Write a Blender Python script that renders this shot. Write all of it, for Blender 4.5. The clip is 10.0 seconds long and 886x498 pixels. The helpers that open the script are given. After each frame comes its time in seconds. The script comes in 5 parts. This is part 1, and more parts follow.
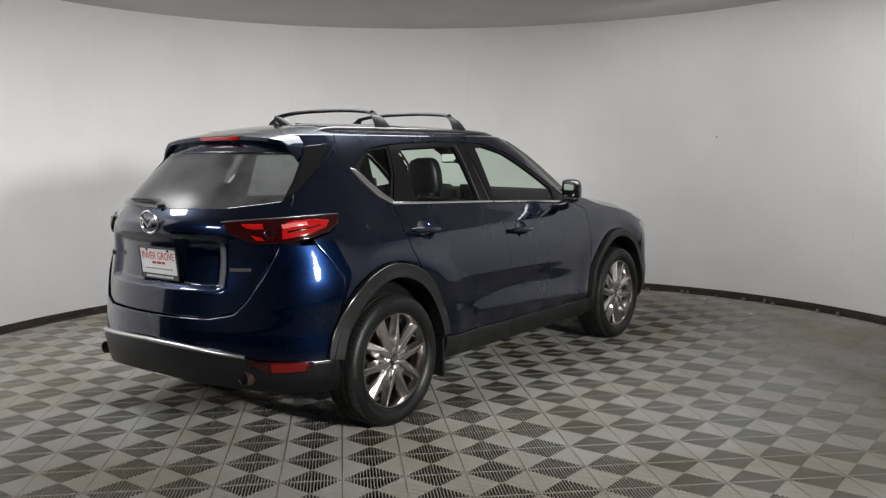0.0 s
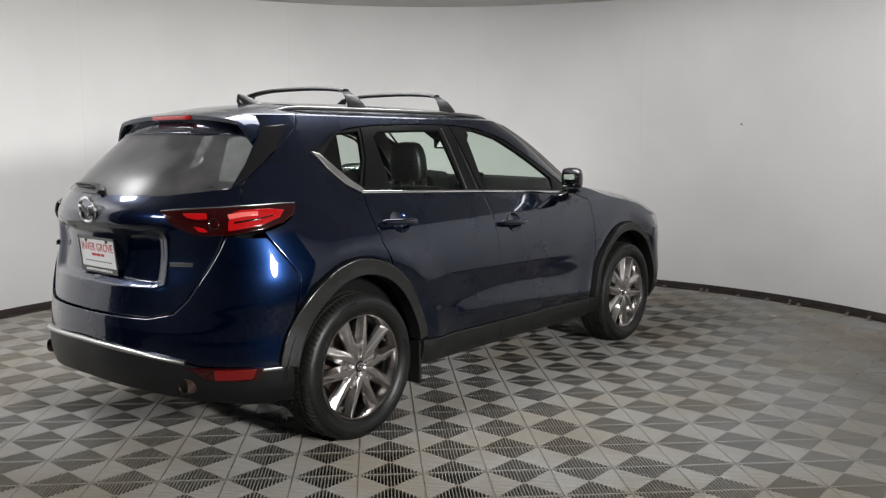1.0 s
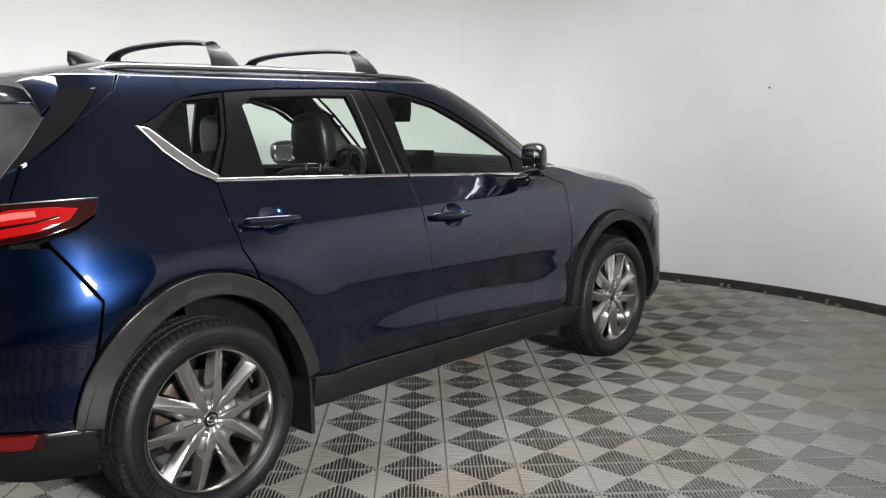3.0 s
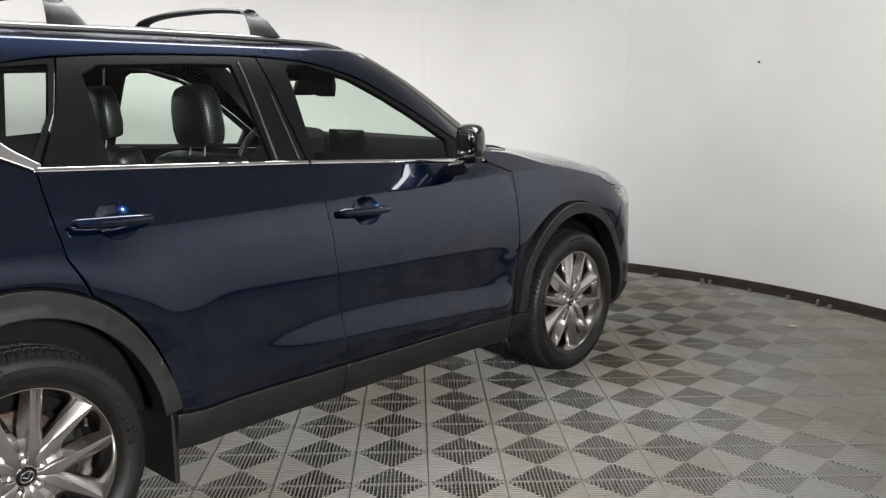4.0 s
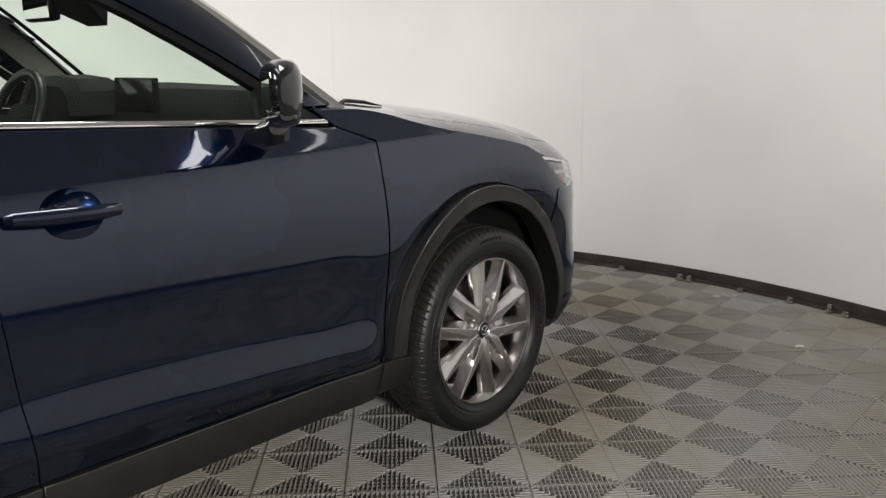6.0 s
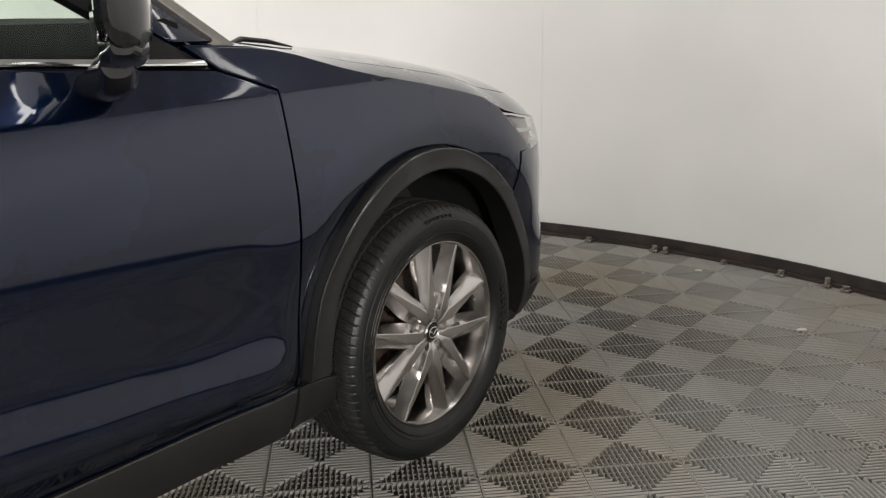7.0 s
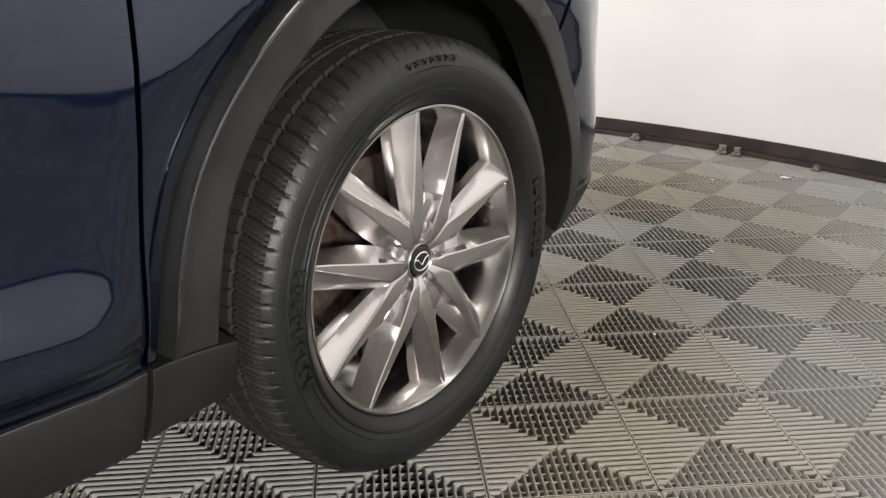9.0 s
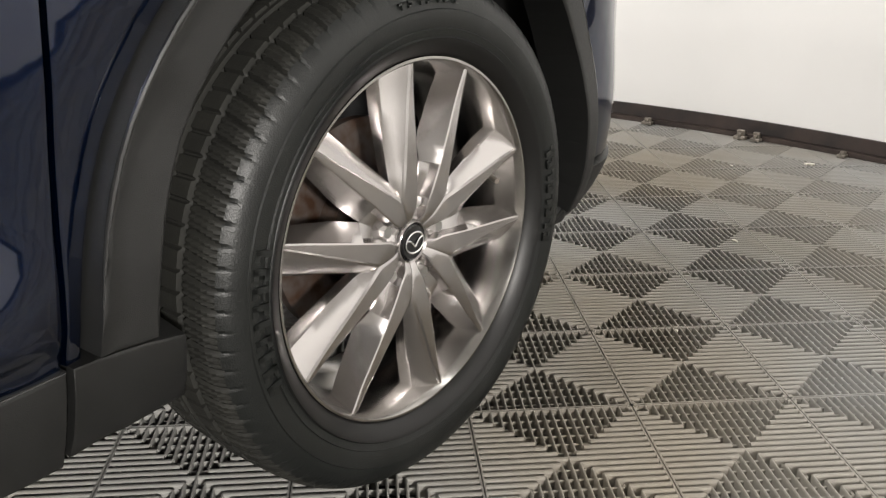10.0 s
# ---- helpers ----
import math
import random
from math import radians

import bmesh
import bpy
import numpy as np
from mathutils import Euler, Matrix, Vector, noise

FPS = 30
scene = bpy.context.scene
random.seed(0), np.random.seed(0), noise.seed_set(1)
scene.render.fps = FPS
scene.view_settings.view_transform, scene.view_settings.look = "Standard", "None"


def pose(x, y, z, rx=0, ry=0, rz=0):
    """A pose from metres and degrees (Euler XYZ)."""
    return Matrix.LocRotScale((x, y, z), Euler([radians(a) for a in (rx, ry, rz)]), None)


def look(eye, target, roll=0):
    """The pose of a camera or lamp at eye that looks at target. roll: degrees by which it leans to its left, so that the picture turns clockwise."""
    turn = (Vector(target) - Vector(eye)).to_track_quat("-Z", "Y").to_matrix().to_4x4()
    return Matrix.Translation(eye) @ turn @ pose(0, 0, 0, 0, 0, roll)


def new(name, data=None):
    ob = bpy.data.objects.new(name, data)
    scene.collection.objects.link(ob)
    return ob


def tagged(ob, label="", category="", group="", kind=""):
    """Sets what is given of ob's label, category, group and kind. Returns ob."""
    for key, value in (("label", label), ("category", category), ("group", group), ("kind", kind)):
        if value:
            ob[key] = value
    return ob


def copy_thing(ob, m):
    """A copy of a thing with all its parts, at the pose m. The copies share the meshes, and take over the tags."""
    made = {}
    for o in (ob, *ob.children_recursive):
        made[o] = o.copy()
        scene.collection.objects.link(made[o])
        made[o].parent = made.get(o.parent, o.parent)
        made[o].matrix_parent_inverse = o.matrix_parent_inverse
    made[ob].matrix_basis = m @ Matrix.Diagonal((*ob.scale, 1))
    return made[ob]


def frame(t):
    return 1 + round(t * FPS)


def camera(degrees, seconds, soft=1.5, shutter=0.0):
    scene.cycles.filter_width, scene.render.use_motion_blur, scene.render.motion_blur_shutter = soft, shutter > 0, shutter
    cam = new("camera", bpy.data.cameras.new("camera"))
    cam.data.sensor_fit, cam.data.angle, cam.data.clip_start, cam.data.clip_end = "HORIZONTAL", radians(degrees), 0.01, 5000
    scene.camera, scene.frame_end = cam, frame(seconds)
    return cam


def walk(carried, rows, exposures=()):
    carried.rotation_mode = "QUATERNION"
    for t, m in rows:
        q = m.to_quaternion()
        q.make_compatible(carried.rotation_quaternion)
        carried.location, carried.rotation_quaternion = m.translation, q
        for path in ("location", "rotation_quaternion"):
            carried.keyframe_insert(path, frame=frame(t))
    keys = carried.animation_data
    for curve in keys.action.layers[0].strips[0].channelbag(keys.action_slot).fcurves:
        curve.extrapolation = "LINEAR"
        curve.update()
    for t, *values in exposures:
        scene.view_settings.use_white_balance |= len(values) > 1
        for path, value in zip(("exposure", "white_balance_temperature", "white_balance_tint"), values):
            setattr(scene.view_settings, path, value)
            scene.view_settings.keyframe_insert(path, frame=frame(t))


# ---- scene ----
cam = camera(54.95, 10.0, soft=1.25)
PATH = [
    (0, (-3.4160, -3.8145, 1.4592), (-1.8346, -2.6104, 1.2373), -0.56),
    (0.5, (-3.1425, -3.8300, 1.4548), (-1.5858, -2.5951, 1.2282), -0.49),
    (1, (-2.8483, -3.7445, 1.4343), (-1.3173, -2.4818, 1.1859), -0.01),
    (1.5, (-2.5626, -3.6727, 1.4303), (-1.0562, -2.3832, 1.1696), -0.04),
    (2, (-2.2144, -3.6100, 1.4154), (-0.7252, -2.3020, 1.1476), -0.78),
    (2.5, (-1.8974, -3.5262, 1.3996), (-0.4340, -2.1924, 1.1178), -0.94),
    (4, (-0.8641, -3.2165, 1.4050), (0.5946, -1.8971, 1.0423), -0.19),
    (4.5, (-0.4767, -3.0674, 1.4072), (0.9802, -1.7525, 1.0222), 0.23),
    (5, (-0.1043, -2.9145, 1.3690), (1.3430, -1.5942, 0.9663), -0.06),
    (5.5, (0.2118, -2.7737, 1.3243), (1.6670, -1.4660, 0.9092), -0.15),
    (7, (0.9926, -2.2415, 1.1843), (2.5169, -1.0567, 0.6621), -1.17),
    (7.5, (1.2439, -2.0541, 1.1346), (2.7892, -0.9261, 0.5519), -0.22),
    (8, (1.4573, -1.9038, 1.0515), (2.9494, -0.7571, 0.3741), -0.69),
    (8.5, (1.6044, -1.7979, 0.9573), (3.0634, -0.6298, 0.2453), -0.58),
    (9, (1.7212, -1.7044, 0.8725), (3.1775, -0.5371, 0.1538), -0.21),
    (9.5, (1.8074, -1.6374, 0.8152), (3.2539, -0.4553, 0.1007), -0.54),
    (10, (1.8659, -1.5960, 0.7806), (3.3170, -0.4297, 0.0498), 0.27),
]
walk(cam, [(t, look(eye, target, roll)) for t, eye, target, roll in PATH],
     [(0.0, -0.38, 6300, 10), (1.0, -0.22, 6300, 10), (2.5, 0.18, 6250, 10), (4.5, 0.22, 6400, 10), (5.5, 0.18, 6500, 10), (7.5, 0.3, 6650, 10), (8.5, 1.0, 6600, 10), (9.0, 1.03, 6600, 10), (10.0, 1.03, 6650, 10)])

# light: a closed photo booth with soft lamps in its ceiling, plus unseen fills
CEILING = 2.84
world = bpy.data.worlds.new("world")
world.use_nodes = True
scene.world = world
world.node_tree.nodes["Background"].inputs[0].default_value = (0.9, 0.95, 1.0, 1)
world.node_tree.nodes["Background"].inputs[1].default_value = 0.05


def lamp(name, eye, target, power, wide, deep, color=(1.0, 0.985, 0.965), shape="RECTANGLE", spread=180):
    data = bpy.data.lights.new(name, "AREA")
    data.shape, data.size, data.size_y, data.energy, data.color = shape, wide, deep, power, color
    data.spread = radians(spread)
    ob = new(name, data)
    ob.matrix_world = look(eye, target)
    return ob


lamp("ceiling_lamp", (1.1, 0.2, 2.80), (1.1, 0.2, 0), 132, 2.4, 1.9)
# unseen fill lamps, added to brighten the wall that the doors reflect
lamp("wall_fill_lamp", (1.1, -2.9, 2.74), (2.0, -4.8, 1.5), 7, 2.4, 0.8, spread=85)
lamp("wall_fill_lamp", (2.7, -2.2, 2.74), (4.4, -3.6, 1.5), 10, 2.4, 0.8, spread=85)
lamp("ceiling_lamp", (-1.3, 1.7, 2.80), (-1.3, 1.7, 0), 44, 0.6, 0.6)
# unseen lamp, added to light the tailgate and its plate
lamp("ceiling_lamp", (-4.6, 0.3, 2.78), (-0.9, 0.0, 0.95), 30, 1.0, 1.0, spread=80)
lamp("wall_fill_lamp", (3.90, -0.95, 2.72), (5.0, -1.15, 1.0), 9, 2.4, 0.3)
lamp("standing_lamp", (-1.35, -7.0, 2.35), (0.4, -1.0, 1.35), 64, 0.7, 0.8, (1.0, 0.97, 0.93), "ELLIPSE", spread=62)


# materials
def material(name, color, rough=0.5, metal=0.0, coat=0.0, coat_rough=0.05, spec=0.5, vary=0.0, scale=6.0,
             grain=0.0, grain_scale=200.0, tint=None, per_object=0.0, world=False):
    m = bpy.data.materials.new(name)
    m.use_nodes = True
    t = m.node_tree
    b = t.nodes["Principled BSDF"]
    b.inputs["Base Color"].default_value = (*color, 1)
    b.inputs["Roughness"].default_value = rough
    b.inputs["Metallic"].default_value = metal
    b.inputs["Coat Weight"].default_value = coat
    b.inputs["Coat Roughness"].default_value = coat_rough
    b.inputs["Specular IOR Level"].default_value = spec
    co = t.nodes.new("ShaderNodeTexCoord")
    where = t.nodes.new("ShaderNodeNewGeometry").outputs["Position"] if world else co.outputs["Object"]
    if vary:
        n = t.nodes.new("ShaderNodeTexNoise")
        n.inputs["Scale"].default_value = scale
        n.inputs["Detail"].default_value = 6
        t.links.new(where, n.inputs["Vector"])
        r = t.nodes.new("ShaderNodeValToRGB")
        dark = tint or tuple(c * (1 - vary) for c in color)
        r.color_ramp.elements[0].color, r.color_ramp.elements[1].color = (*dark, 1), (*color, 1)
        r.color_ramp.elements[0].position, r.color_ramp.elements[1].position = 0.36, 0.62
        t.links.new(n.outputs["Fac"], r.inputs["Fac"])
        last = r.outputs["Color"]
        if per_object:
            info = t.nodes.new("ShaderNodeObjectInfo")
            mr = t.nodes.new("ShaderNodeMapRange")
            mr.inputs["To Min"].default_value, mr.inputs["To Max"].default_value = 1 - per_object, 1 + per_object
            t.links.new(info.outputs["Random"], mr.inputs["Value"])
            mul = t.nodes.new("ShaderNodeVectorMath")
            mul.operation = "SCALE"
            t.links.new(last, mul.inputs[0])
            t.links.new(mr.outputs["Result"], mul.inputs["Scale"])
            last = mul.outputs["Vector"]
        t.links.new(last, b.inputs["Base Color"])
        rr = t.nodes.new("ShaderNodeMapRange")
        rr.inputs["To Min"].default_value, rr.inputs["To Max"].default_value = min(rough * 1.25, 1), rough * 0.85
        t.links.new(n.outputs["Fac"], rr.inputs["Value"])
        t.links.new(rr.outputs["Result"], b.inputs["Roughness"])
    if grain:
        g = t.nodes.new("ShaderNodeTexNoise")
        g.inputs["Scale"].default_value = grain_scale
        g.inputs["Detail"].default_value = 3
        t.links.new(co.outputs["Object"], g.inputs["Vector"])
        u = t.nodes.new("ShaderNodeBump")
        u.inputs["Strength"].default_value = grain
        u.inputs["Distance"].default_value = 0.002
        t.links.new(g.outputs["Fac"], u.inputs["Height"])
        t.links.new(u.outputs["Normal"], b.inputs["Normal"])
    return m


def pane(name, color, rough=0.0):
    m = bpy.data.materials.new(name)
    m.use_nodes = True
    t = m.node_tree
    t.nodes.remove(t.nodes["Principled BSDF"])
    clear, gloss = t.nodes.new("ShaderNodeBsdfTransparent"), t.nodes.new("ShaderNodeBsdfGlossy")
    clear.inputs["Color"].default_value = (*color, 1)
    gloss.inputs["Roughness"].default_value = rough
    lw, mix = t.nodes.new("ShaderNodeLayerWeight"), t.nodes.new("ShaderNodeMixShader")
    p, s = t.nodes.new("ShaderNodeMath"), t.nodes.new("ShaderNodeMath")
    lw.inputs["Blend"].default_value = 0.5
    p.operation, s.operation = "POWER", "MULTIPLY_ADD"
    p.inputs[1].default_value = 4.5
    s.inputs[1].default_value, s.inputs[2].default_value = 0.85, 0.036
    t.links.new(lw.outputs["Facing"], p.inputs[0])
    t.links.new(p.outputs[0], s.inputs[0])
    t.links.new(s.outputs[0], mix.inputs[0])
    t.links.new(clear.outputs[0], mix.inputs[1])
    t.links.new(gloss.outputs[0], mix.inputs[2])
    t.links.new(mix.outputs[0], t.nodes["Material Output"].inputs["Surface"])
    return m


PAINT = material("blue_mica_paint", (0.0007, 0.0079, 0.034), 0.26, 0.9, 1.0, 0.045, spec=0.3, vary=0.12, scale=3, tint=(0.0006, 0.0071, 0.031))
PAINT.node_tree.nodes["Principled BSDF"].inputs["Coat IOR"].default_value = 1.6
# lighter and glossier than the cladding, to put in its edges' highlight
EDGE_HIGHLIGHT = material("plastic_edge_highlight", (0.02, 0.0205, 0.021), 0.2, spec=0.9, vary=0.3, scale=30)
CLADDING = material("black_grained_plastic", (0.0115, 0.0118, 0.0115), 0.44, spec=0.55, vary=0.3, scale=9, grain=0.25, grain_scale=900)
GLOSS_BLACK = material("gloss_black_trim", (0.006, 0.006, 0.007), 0.12, coat=0.6)
FRAME_BLACK = material("black_window_frame", (0.005, 0.005, 0.0055), 0.3, spec=0.25, vary=0.2, scale=30)
CHROME = material("bright_chrome", (0.82, 0.82, 0.82), 0.12, 1.0)
SATIN = material("satin_silver_trim", (0.62, 0.62, 0.61), 0.3, 1.0)
RAIL_SATIN = material("dark_satin_rail", (0.24, 0.24, 0.235), 0.34, 1.0, vary=0.1, scale=20)
BAR_BLACK = material("black_coated_bar", (0.006, 0.006, 0.0065), 0.5, spec=0.35, vary=0.3, scale=20)
RUBBER = material("tyre_rubber", (0.0055, 0.0066, 0.0062), 0.40, vary=0.35, scale=14, tint=(0.009, 0.0102, 0.0096), grain=0.25, grain_scale=500)
TREAD = material("worn_tread_rubber", (0.020, 0.020, 0.017), 0.62, vary=0.4, scale=22, grain=0.3, grain_scale=300)
BEAD = material("dressed_black_rubber", (0.004, 0.004, 0.004), 0.4, vary=0.3, scale=14)
ALLOY = material("bronze_grey_alloy", (0.58, 0.555, 0.545), 0.24, 1.0, 0.15, 0.12, vary=0.05, scale=5)
ALLOY_DARK = material("rim_barrel_metal", (0.52, 0.50, 0.48), 0.20, 1.0, vary=0.2, scale=18)
IRON = material("rusty_brake_iron", (0.12, 0.10, 0.09), 0.5, 0.6, vary=0.5, scale=35, tint=(0.07, 0.035, 0.02))
DARK = material("dark_underbody", (0.012, 0.012, 0.013), 0.8, vary=0.4, scale=12, grain=0.3, grain_scale=60)
# grey for the glints on the black window edges, put in as colour
EDGE_GLINT = material("grey_edge_glint", (0.12, 0.12, 0.12), 0.25, 0.6, coat=0.5)
RED = material("red_lamp_lens", (0.42, 0.004, 0.005), 0.15, coat=0.5, coat_rough=0.02)
RED_DARK = material("dark_red_lamp_lens", (0.022, 0.0008, 0.0010), 0.1, coat=0.4, coat_rough=0.02)
REFLECTOR_RED = material("deep_red_reflector", (0.15, 0.004, 0.004), 0.2, coat=0.4)
# darker copy of the cladding plastic: the tail's dim light is in the colour
BUMPER_SHADED = material("shaded_bumper_plastic", (0.006, 0.0065, 0.0075), 0.34, spec=0.5, vary=0.3, scale=9)
PALE_RED = material("pale_red_reflector", (0.80, 0.16, 0.14), 0.15, coat=1.0)
LAMP_WHITE = material("clear_lamp_reflector", (0.30, 0.29, 0.28), 0.15, 0.7, 0.6)
AMBER = material("amber_reflector", (0.45, 0.17, 0.08), 0.2, coat=0.8)
LEATHER = material("black_leather", (0.010, 0.010, 0.011), 0.38, vary=0.3, scale=18, grain=0.08, grain_scale=350)
CABIN = material("dark_cabin_plastic", (0.005, 0.0053, 0.005), 0.75, spec=0.2, vary=0.2, scale=15, grain=0.2, grain_scale=500)
HEADLINER = material("grey_headliner_cloth", (0.22, 0.21, 0.19), 0.9, vary=0.1, scale=60, grain=0.2, grain_scale=900)
SCREEN = material("black_screen", (0.006, 0.006, 0.007), 0.08)
GLASS = pane("clear_green_glass", (0.86, 0.93, 0.88))
LENS = pane("clear_lamp_lens", (0.93, 0.93, 0.93))
PRIVACY = pane("pale_grey_quarter_glass", (0.70, 0.74, 0.71))
REAR_GLASS = pane("dusty_sheen_rear_glass", (0.22, 0.23, 0.23), 0.28)
# pale film: dust, and the ceiling's soft reflection put into its colour
_t = REAR_GLASS.node_tree
_dust_sheen, _mix = _t.nodes.new("ShaderNodeBsdfDiffuse"), _t.nodes.new("ShaderNodeMixShader")
_n, _c, _r = _t.nodes.new("ShaderNodeTexNoise"), _t.nodes.new("ShaderNodeTexCoord"), _t.nodes.new("ShaderNodeMapRange")
_dust_sheen.inputs["Color"].default_value = (0.55, 0.53, 0.55, 1)
_n.inputs["Scale"].default_value, _n.inputs["Detail"].default_value = 5, 8
_r.inputs["From Min"].default_value, _r.inputs["From Max"].default_value = 0.35, 0.7
_r.inputs["To Min"].default_value, _r.inputs["To Max"].default_value = 0.06, 0.17
_t.links.new(_c.outputs["Object"], _n.inputs["Vector"])
_t.links.new(_n.outputs["Fac"], _r.inputs["Value"])
_t.links.new(_r.outputs["Result"], _mix.inputs[0])
_t.links.new(_t.nodes["Material Output"].inputs["Surface"].links[0].from_socket, _mix.inputs[1])
_t.links.new(_dust_sheen.outputs[0], _mix.inputs[2])
_t.links.new(_mix.outputs[0], _t.nodes["Material Output"].inputs["Surface"])
MIRROR = material("mirror_glass", (0.85, 0.85, 0.86), 0.02, 1.0)
WHITE_PLATE = material("white_plate_card", (0.86, 0.85, 0.84), 0.4)
RED_INK = material("red_print", (0.50, 0.03, 0.03), 0.5)
GREY_INK = material("dark_print", (0.05, 0.05, 0.07), 0.5)
WALL = material("white_booth_fabric", (0.80, 0.79, 0.775), 0.85, vary=0.05, scale=1.3, grain=0.05, grain_scale=150)
CEIL = material("white_ceiling_board", (0.58, 0.57, 0.56), 0.9, vary=0.05, scale=2)
BACK = material("pale_room_paint", (0.66, 0.66, 0.66), 0.85, vary=0.1, scale=1.5)
SKIRT = material("dark_wall_skirting", (0.022, 0.018, 0.017), 0.55, vary=0.5, scale=9, tint=(0.05, 0.035, 0.03))
RAIL = material("brown_floor_track", (0.055, 0.04, 0.034), 0.5, vary=0.5, scale=11)
BRASS = material("dull_clamp_metal", (0.42, 0.38, 0.33), 0.4, 0.8, vary=0.4, scale=60)
TILE = material("grey_ribbed_plastic", (0.305, 0.301, 0.287), 0.5, spec=0.35, vary=0.22, scale=1.1, tint=(0.255, 0.228, 0.186), per_object=0.05, world=True)
TILE_FAR = material("grey_ribbed_plastic_field", (0.305, 0.301, 0.287), 0.5, spec=0.35, vary=0.22, scale=1.1, tint=(0.255, 0.228, 0.186), world=True)
# near black: the shade between the ribs is put into this colour
SUBFLOOR = material("subfloor_gap_shade", (0.012, 0.011, 0.010), 0.9, vary=0.4, scale=3, grain=0.3, grain_scale=40)
DEBRIS = material("pale_debris", (0.6, 0.57, 0.5), 0.7)


# mesh helpers
def part(name, bm, mat, parent=None, label="", smooth=False, m=None):
    me = bpy.data.meshes.new(name)
    bm.to_mesh(me)
    bm.free()
    me.materials.append(mat)
    if smooth:
        me.shade_smooth()
        me.set_sharp_from_angle(angle=radians(38))
    ob = new(name, me)
    ob.parent = parent
    if m is not None:
        ob.matrix_basis = m
    return tagged(ob, label)


def raw(name, verts, faces, mat, parent=None, label="", smooth=False, m=None, normals=None):
    me = bpy.data.meshes.new(name)
    me.from_pydata(verts, [], faces)
    me.materials.append(mat)
    if smooth or normals is not None:
        me.shade_smooth()
        if normals is None:
            me.set_sharp_from_angle(angle=radians(38))
        else:
            me.normals_split_custom_set_from_vertices(normals)
    me.update()
    ob = new(name, me)
    ob.parent = parent
    if m is not None:
        ob.matrix_basis = m
    return tagged(ob, label)


def box(bm, x0, x1, y0, y1, z0, z1, bevel=0.0, m=None, seg=2):
    g = bmesh.ops.create_cube(bm, size=1, matrix=(m or Matrix()) @ Matrix.Translation(((x0 + x1) / 2, (y0 + y1) / 2, (z0 + z1) / 2))
                              @ Matrix.Diagonal((x1 - x0, y1 - y0, z1 - z0, 1)))
    if bevel:
        es = {e for v in g["verts"] for e in v.link_edges}
        bmesh.ops.bevel(bm, geom=list(es), offset=bevel, segments=seg, affect="EDGES", profile=0.6)
    return bm


def tube(bm, pts, radius, sides=10, flat=1.0, cap=True, radii=None):
    """A bar along pts, its section an ellipse whose height is flat times its width."""
    rings = []
    n = len(pts)
    for i, p in enumerate(pts):
        a, b = Vector(pts[max(i - 1, 0)]), Vector(pts[min(i + 1, n - 1)])
        d = (b - a).normalized()
        side = d.cross(Vector((0, 0, 1)))
        side = side.normalized() if side.length > 1e-4 else Vector((1, 0, 0))
        up = side.cross(d).normalized()
        r = radii[i] if radii else radius
        rings.append([bm.verts.new(Vector(p) + side * r * math.cos(k * math.tau / sides) + up * r * flat * math.sin(k * math.tau / sides)) for k in range(sides)])
    for a, b in zip(rings, rings[1:]):
        for k in range(sides):
            bm.faces.new((a[k], a[(k + 1) % sides], b[(k + 1) % sides], b[k]))
    if cap:
        bm.faces.new(rings[0][::-1])
        bm.faces.new(rings[-1])
    return bm


def revolve(profile, steps=96, start=0.0, sweep=math.tau):
    """Verts and faces of (radius, y) turned about the y axis."""
    closed = abs(sweep - math.tau) < 1e-6
    cols = steps if closed else steps + 1
    verts = [(r * math.cos(start + sweep * i / steps), y, r * math.sin(start + sweep * i / steps)) for i in range(cols) for r, y in profile]
    k = len(profile)
    faces = [(i * k + j, i * k + j + 1, (i + 1) % cols * k + j + 1, (i + 1) % cols * k + j)
             for i in range(steps) for j in range(k - 1)]
    return verts, faces


# the booth
BOOTH, ROUND = Vector((1.15, -0.35, 0)), 3.92


def arc_wall(name, a0, a1, r0, r1, z0, z1, mat, label, steps=80, smooth=True):
    verts, faces = [], []
    for i in range(steps + 1):
        a = radians(a0 + (a1 - a0) * i / steps)
        c, s = math.cos(a), math.sin(a)
        for r, z in ((r0, z0), (r1, z0), (r1, z1), (r0, z1)):
            verts.append((BOOTH.x + r * c, BOOTH.y + r * s, z))
    for i in range(steps):
        for j in range(4):
            faces.append((4 * i + j, 4 * i + (j + 1) % 4, 4 * i + 4 + (j + 1) % 4, 4 * i + 4 + j))
    faces += [(3, 2, 1, 0), (4 * steps, 4 * steps + 1, 4 * steps + 2, 4 * steps + 3)]
    return tagged(raw(name, verts, faces, mat, smooth=smooth), label, kind="structure")


SEAMS = (-92, -58, -28, 8, 33, 62, 92, 122, 150)
wall = tagged(new("wall_booth"), "curved white fabric booth wall of tall panels", kind="structure")
for a0, a1 in zip(SEAMS, SEAMS[1:]):
    p = arc_wall("wall_panel", a0 + 0.006, a1 - 0.006, ROUND, ROUND + 0.05, 0.062, CEILING, WALL, "", steps=24)
    p.parent = wall
    del p["kind"]
backing = arc_wall("wall_backing", SEAMS[0], SEAMS[-1], ROUND + 0.052, ROUND + 0.07, 0.0, CEILING, WALL, "", 90)
backing.parent = wall
del backing["kind"]
arc_wall("baseboard_booth", SEAMS[0], SEAMS[-1], ROUND - 0.012, ROUND + 0.06, 0.018, 0.066, SKIRT, "dark skirting strip under the white booth wall", 150)
arc_wall("trim_track", SEAMS[0], SEAMS[-1], ROUND - 0.035, ROUND + 0.06, 0.0, 0.016, RAIL, "brown metal floor track at the wall's foot", 150)

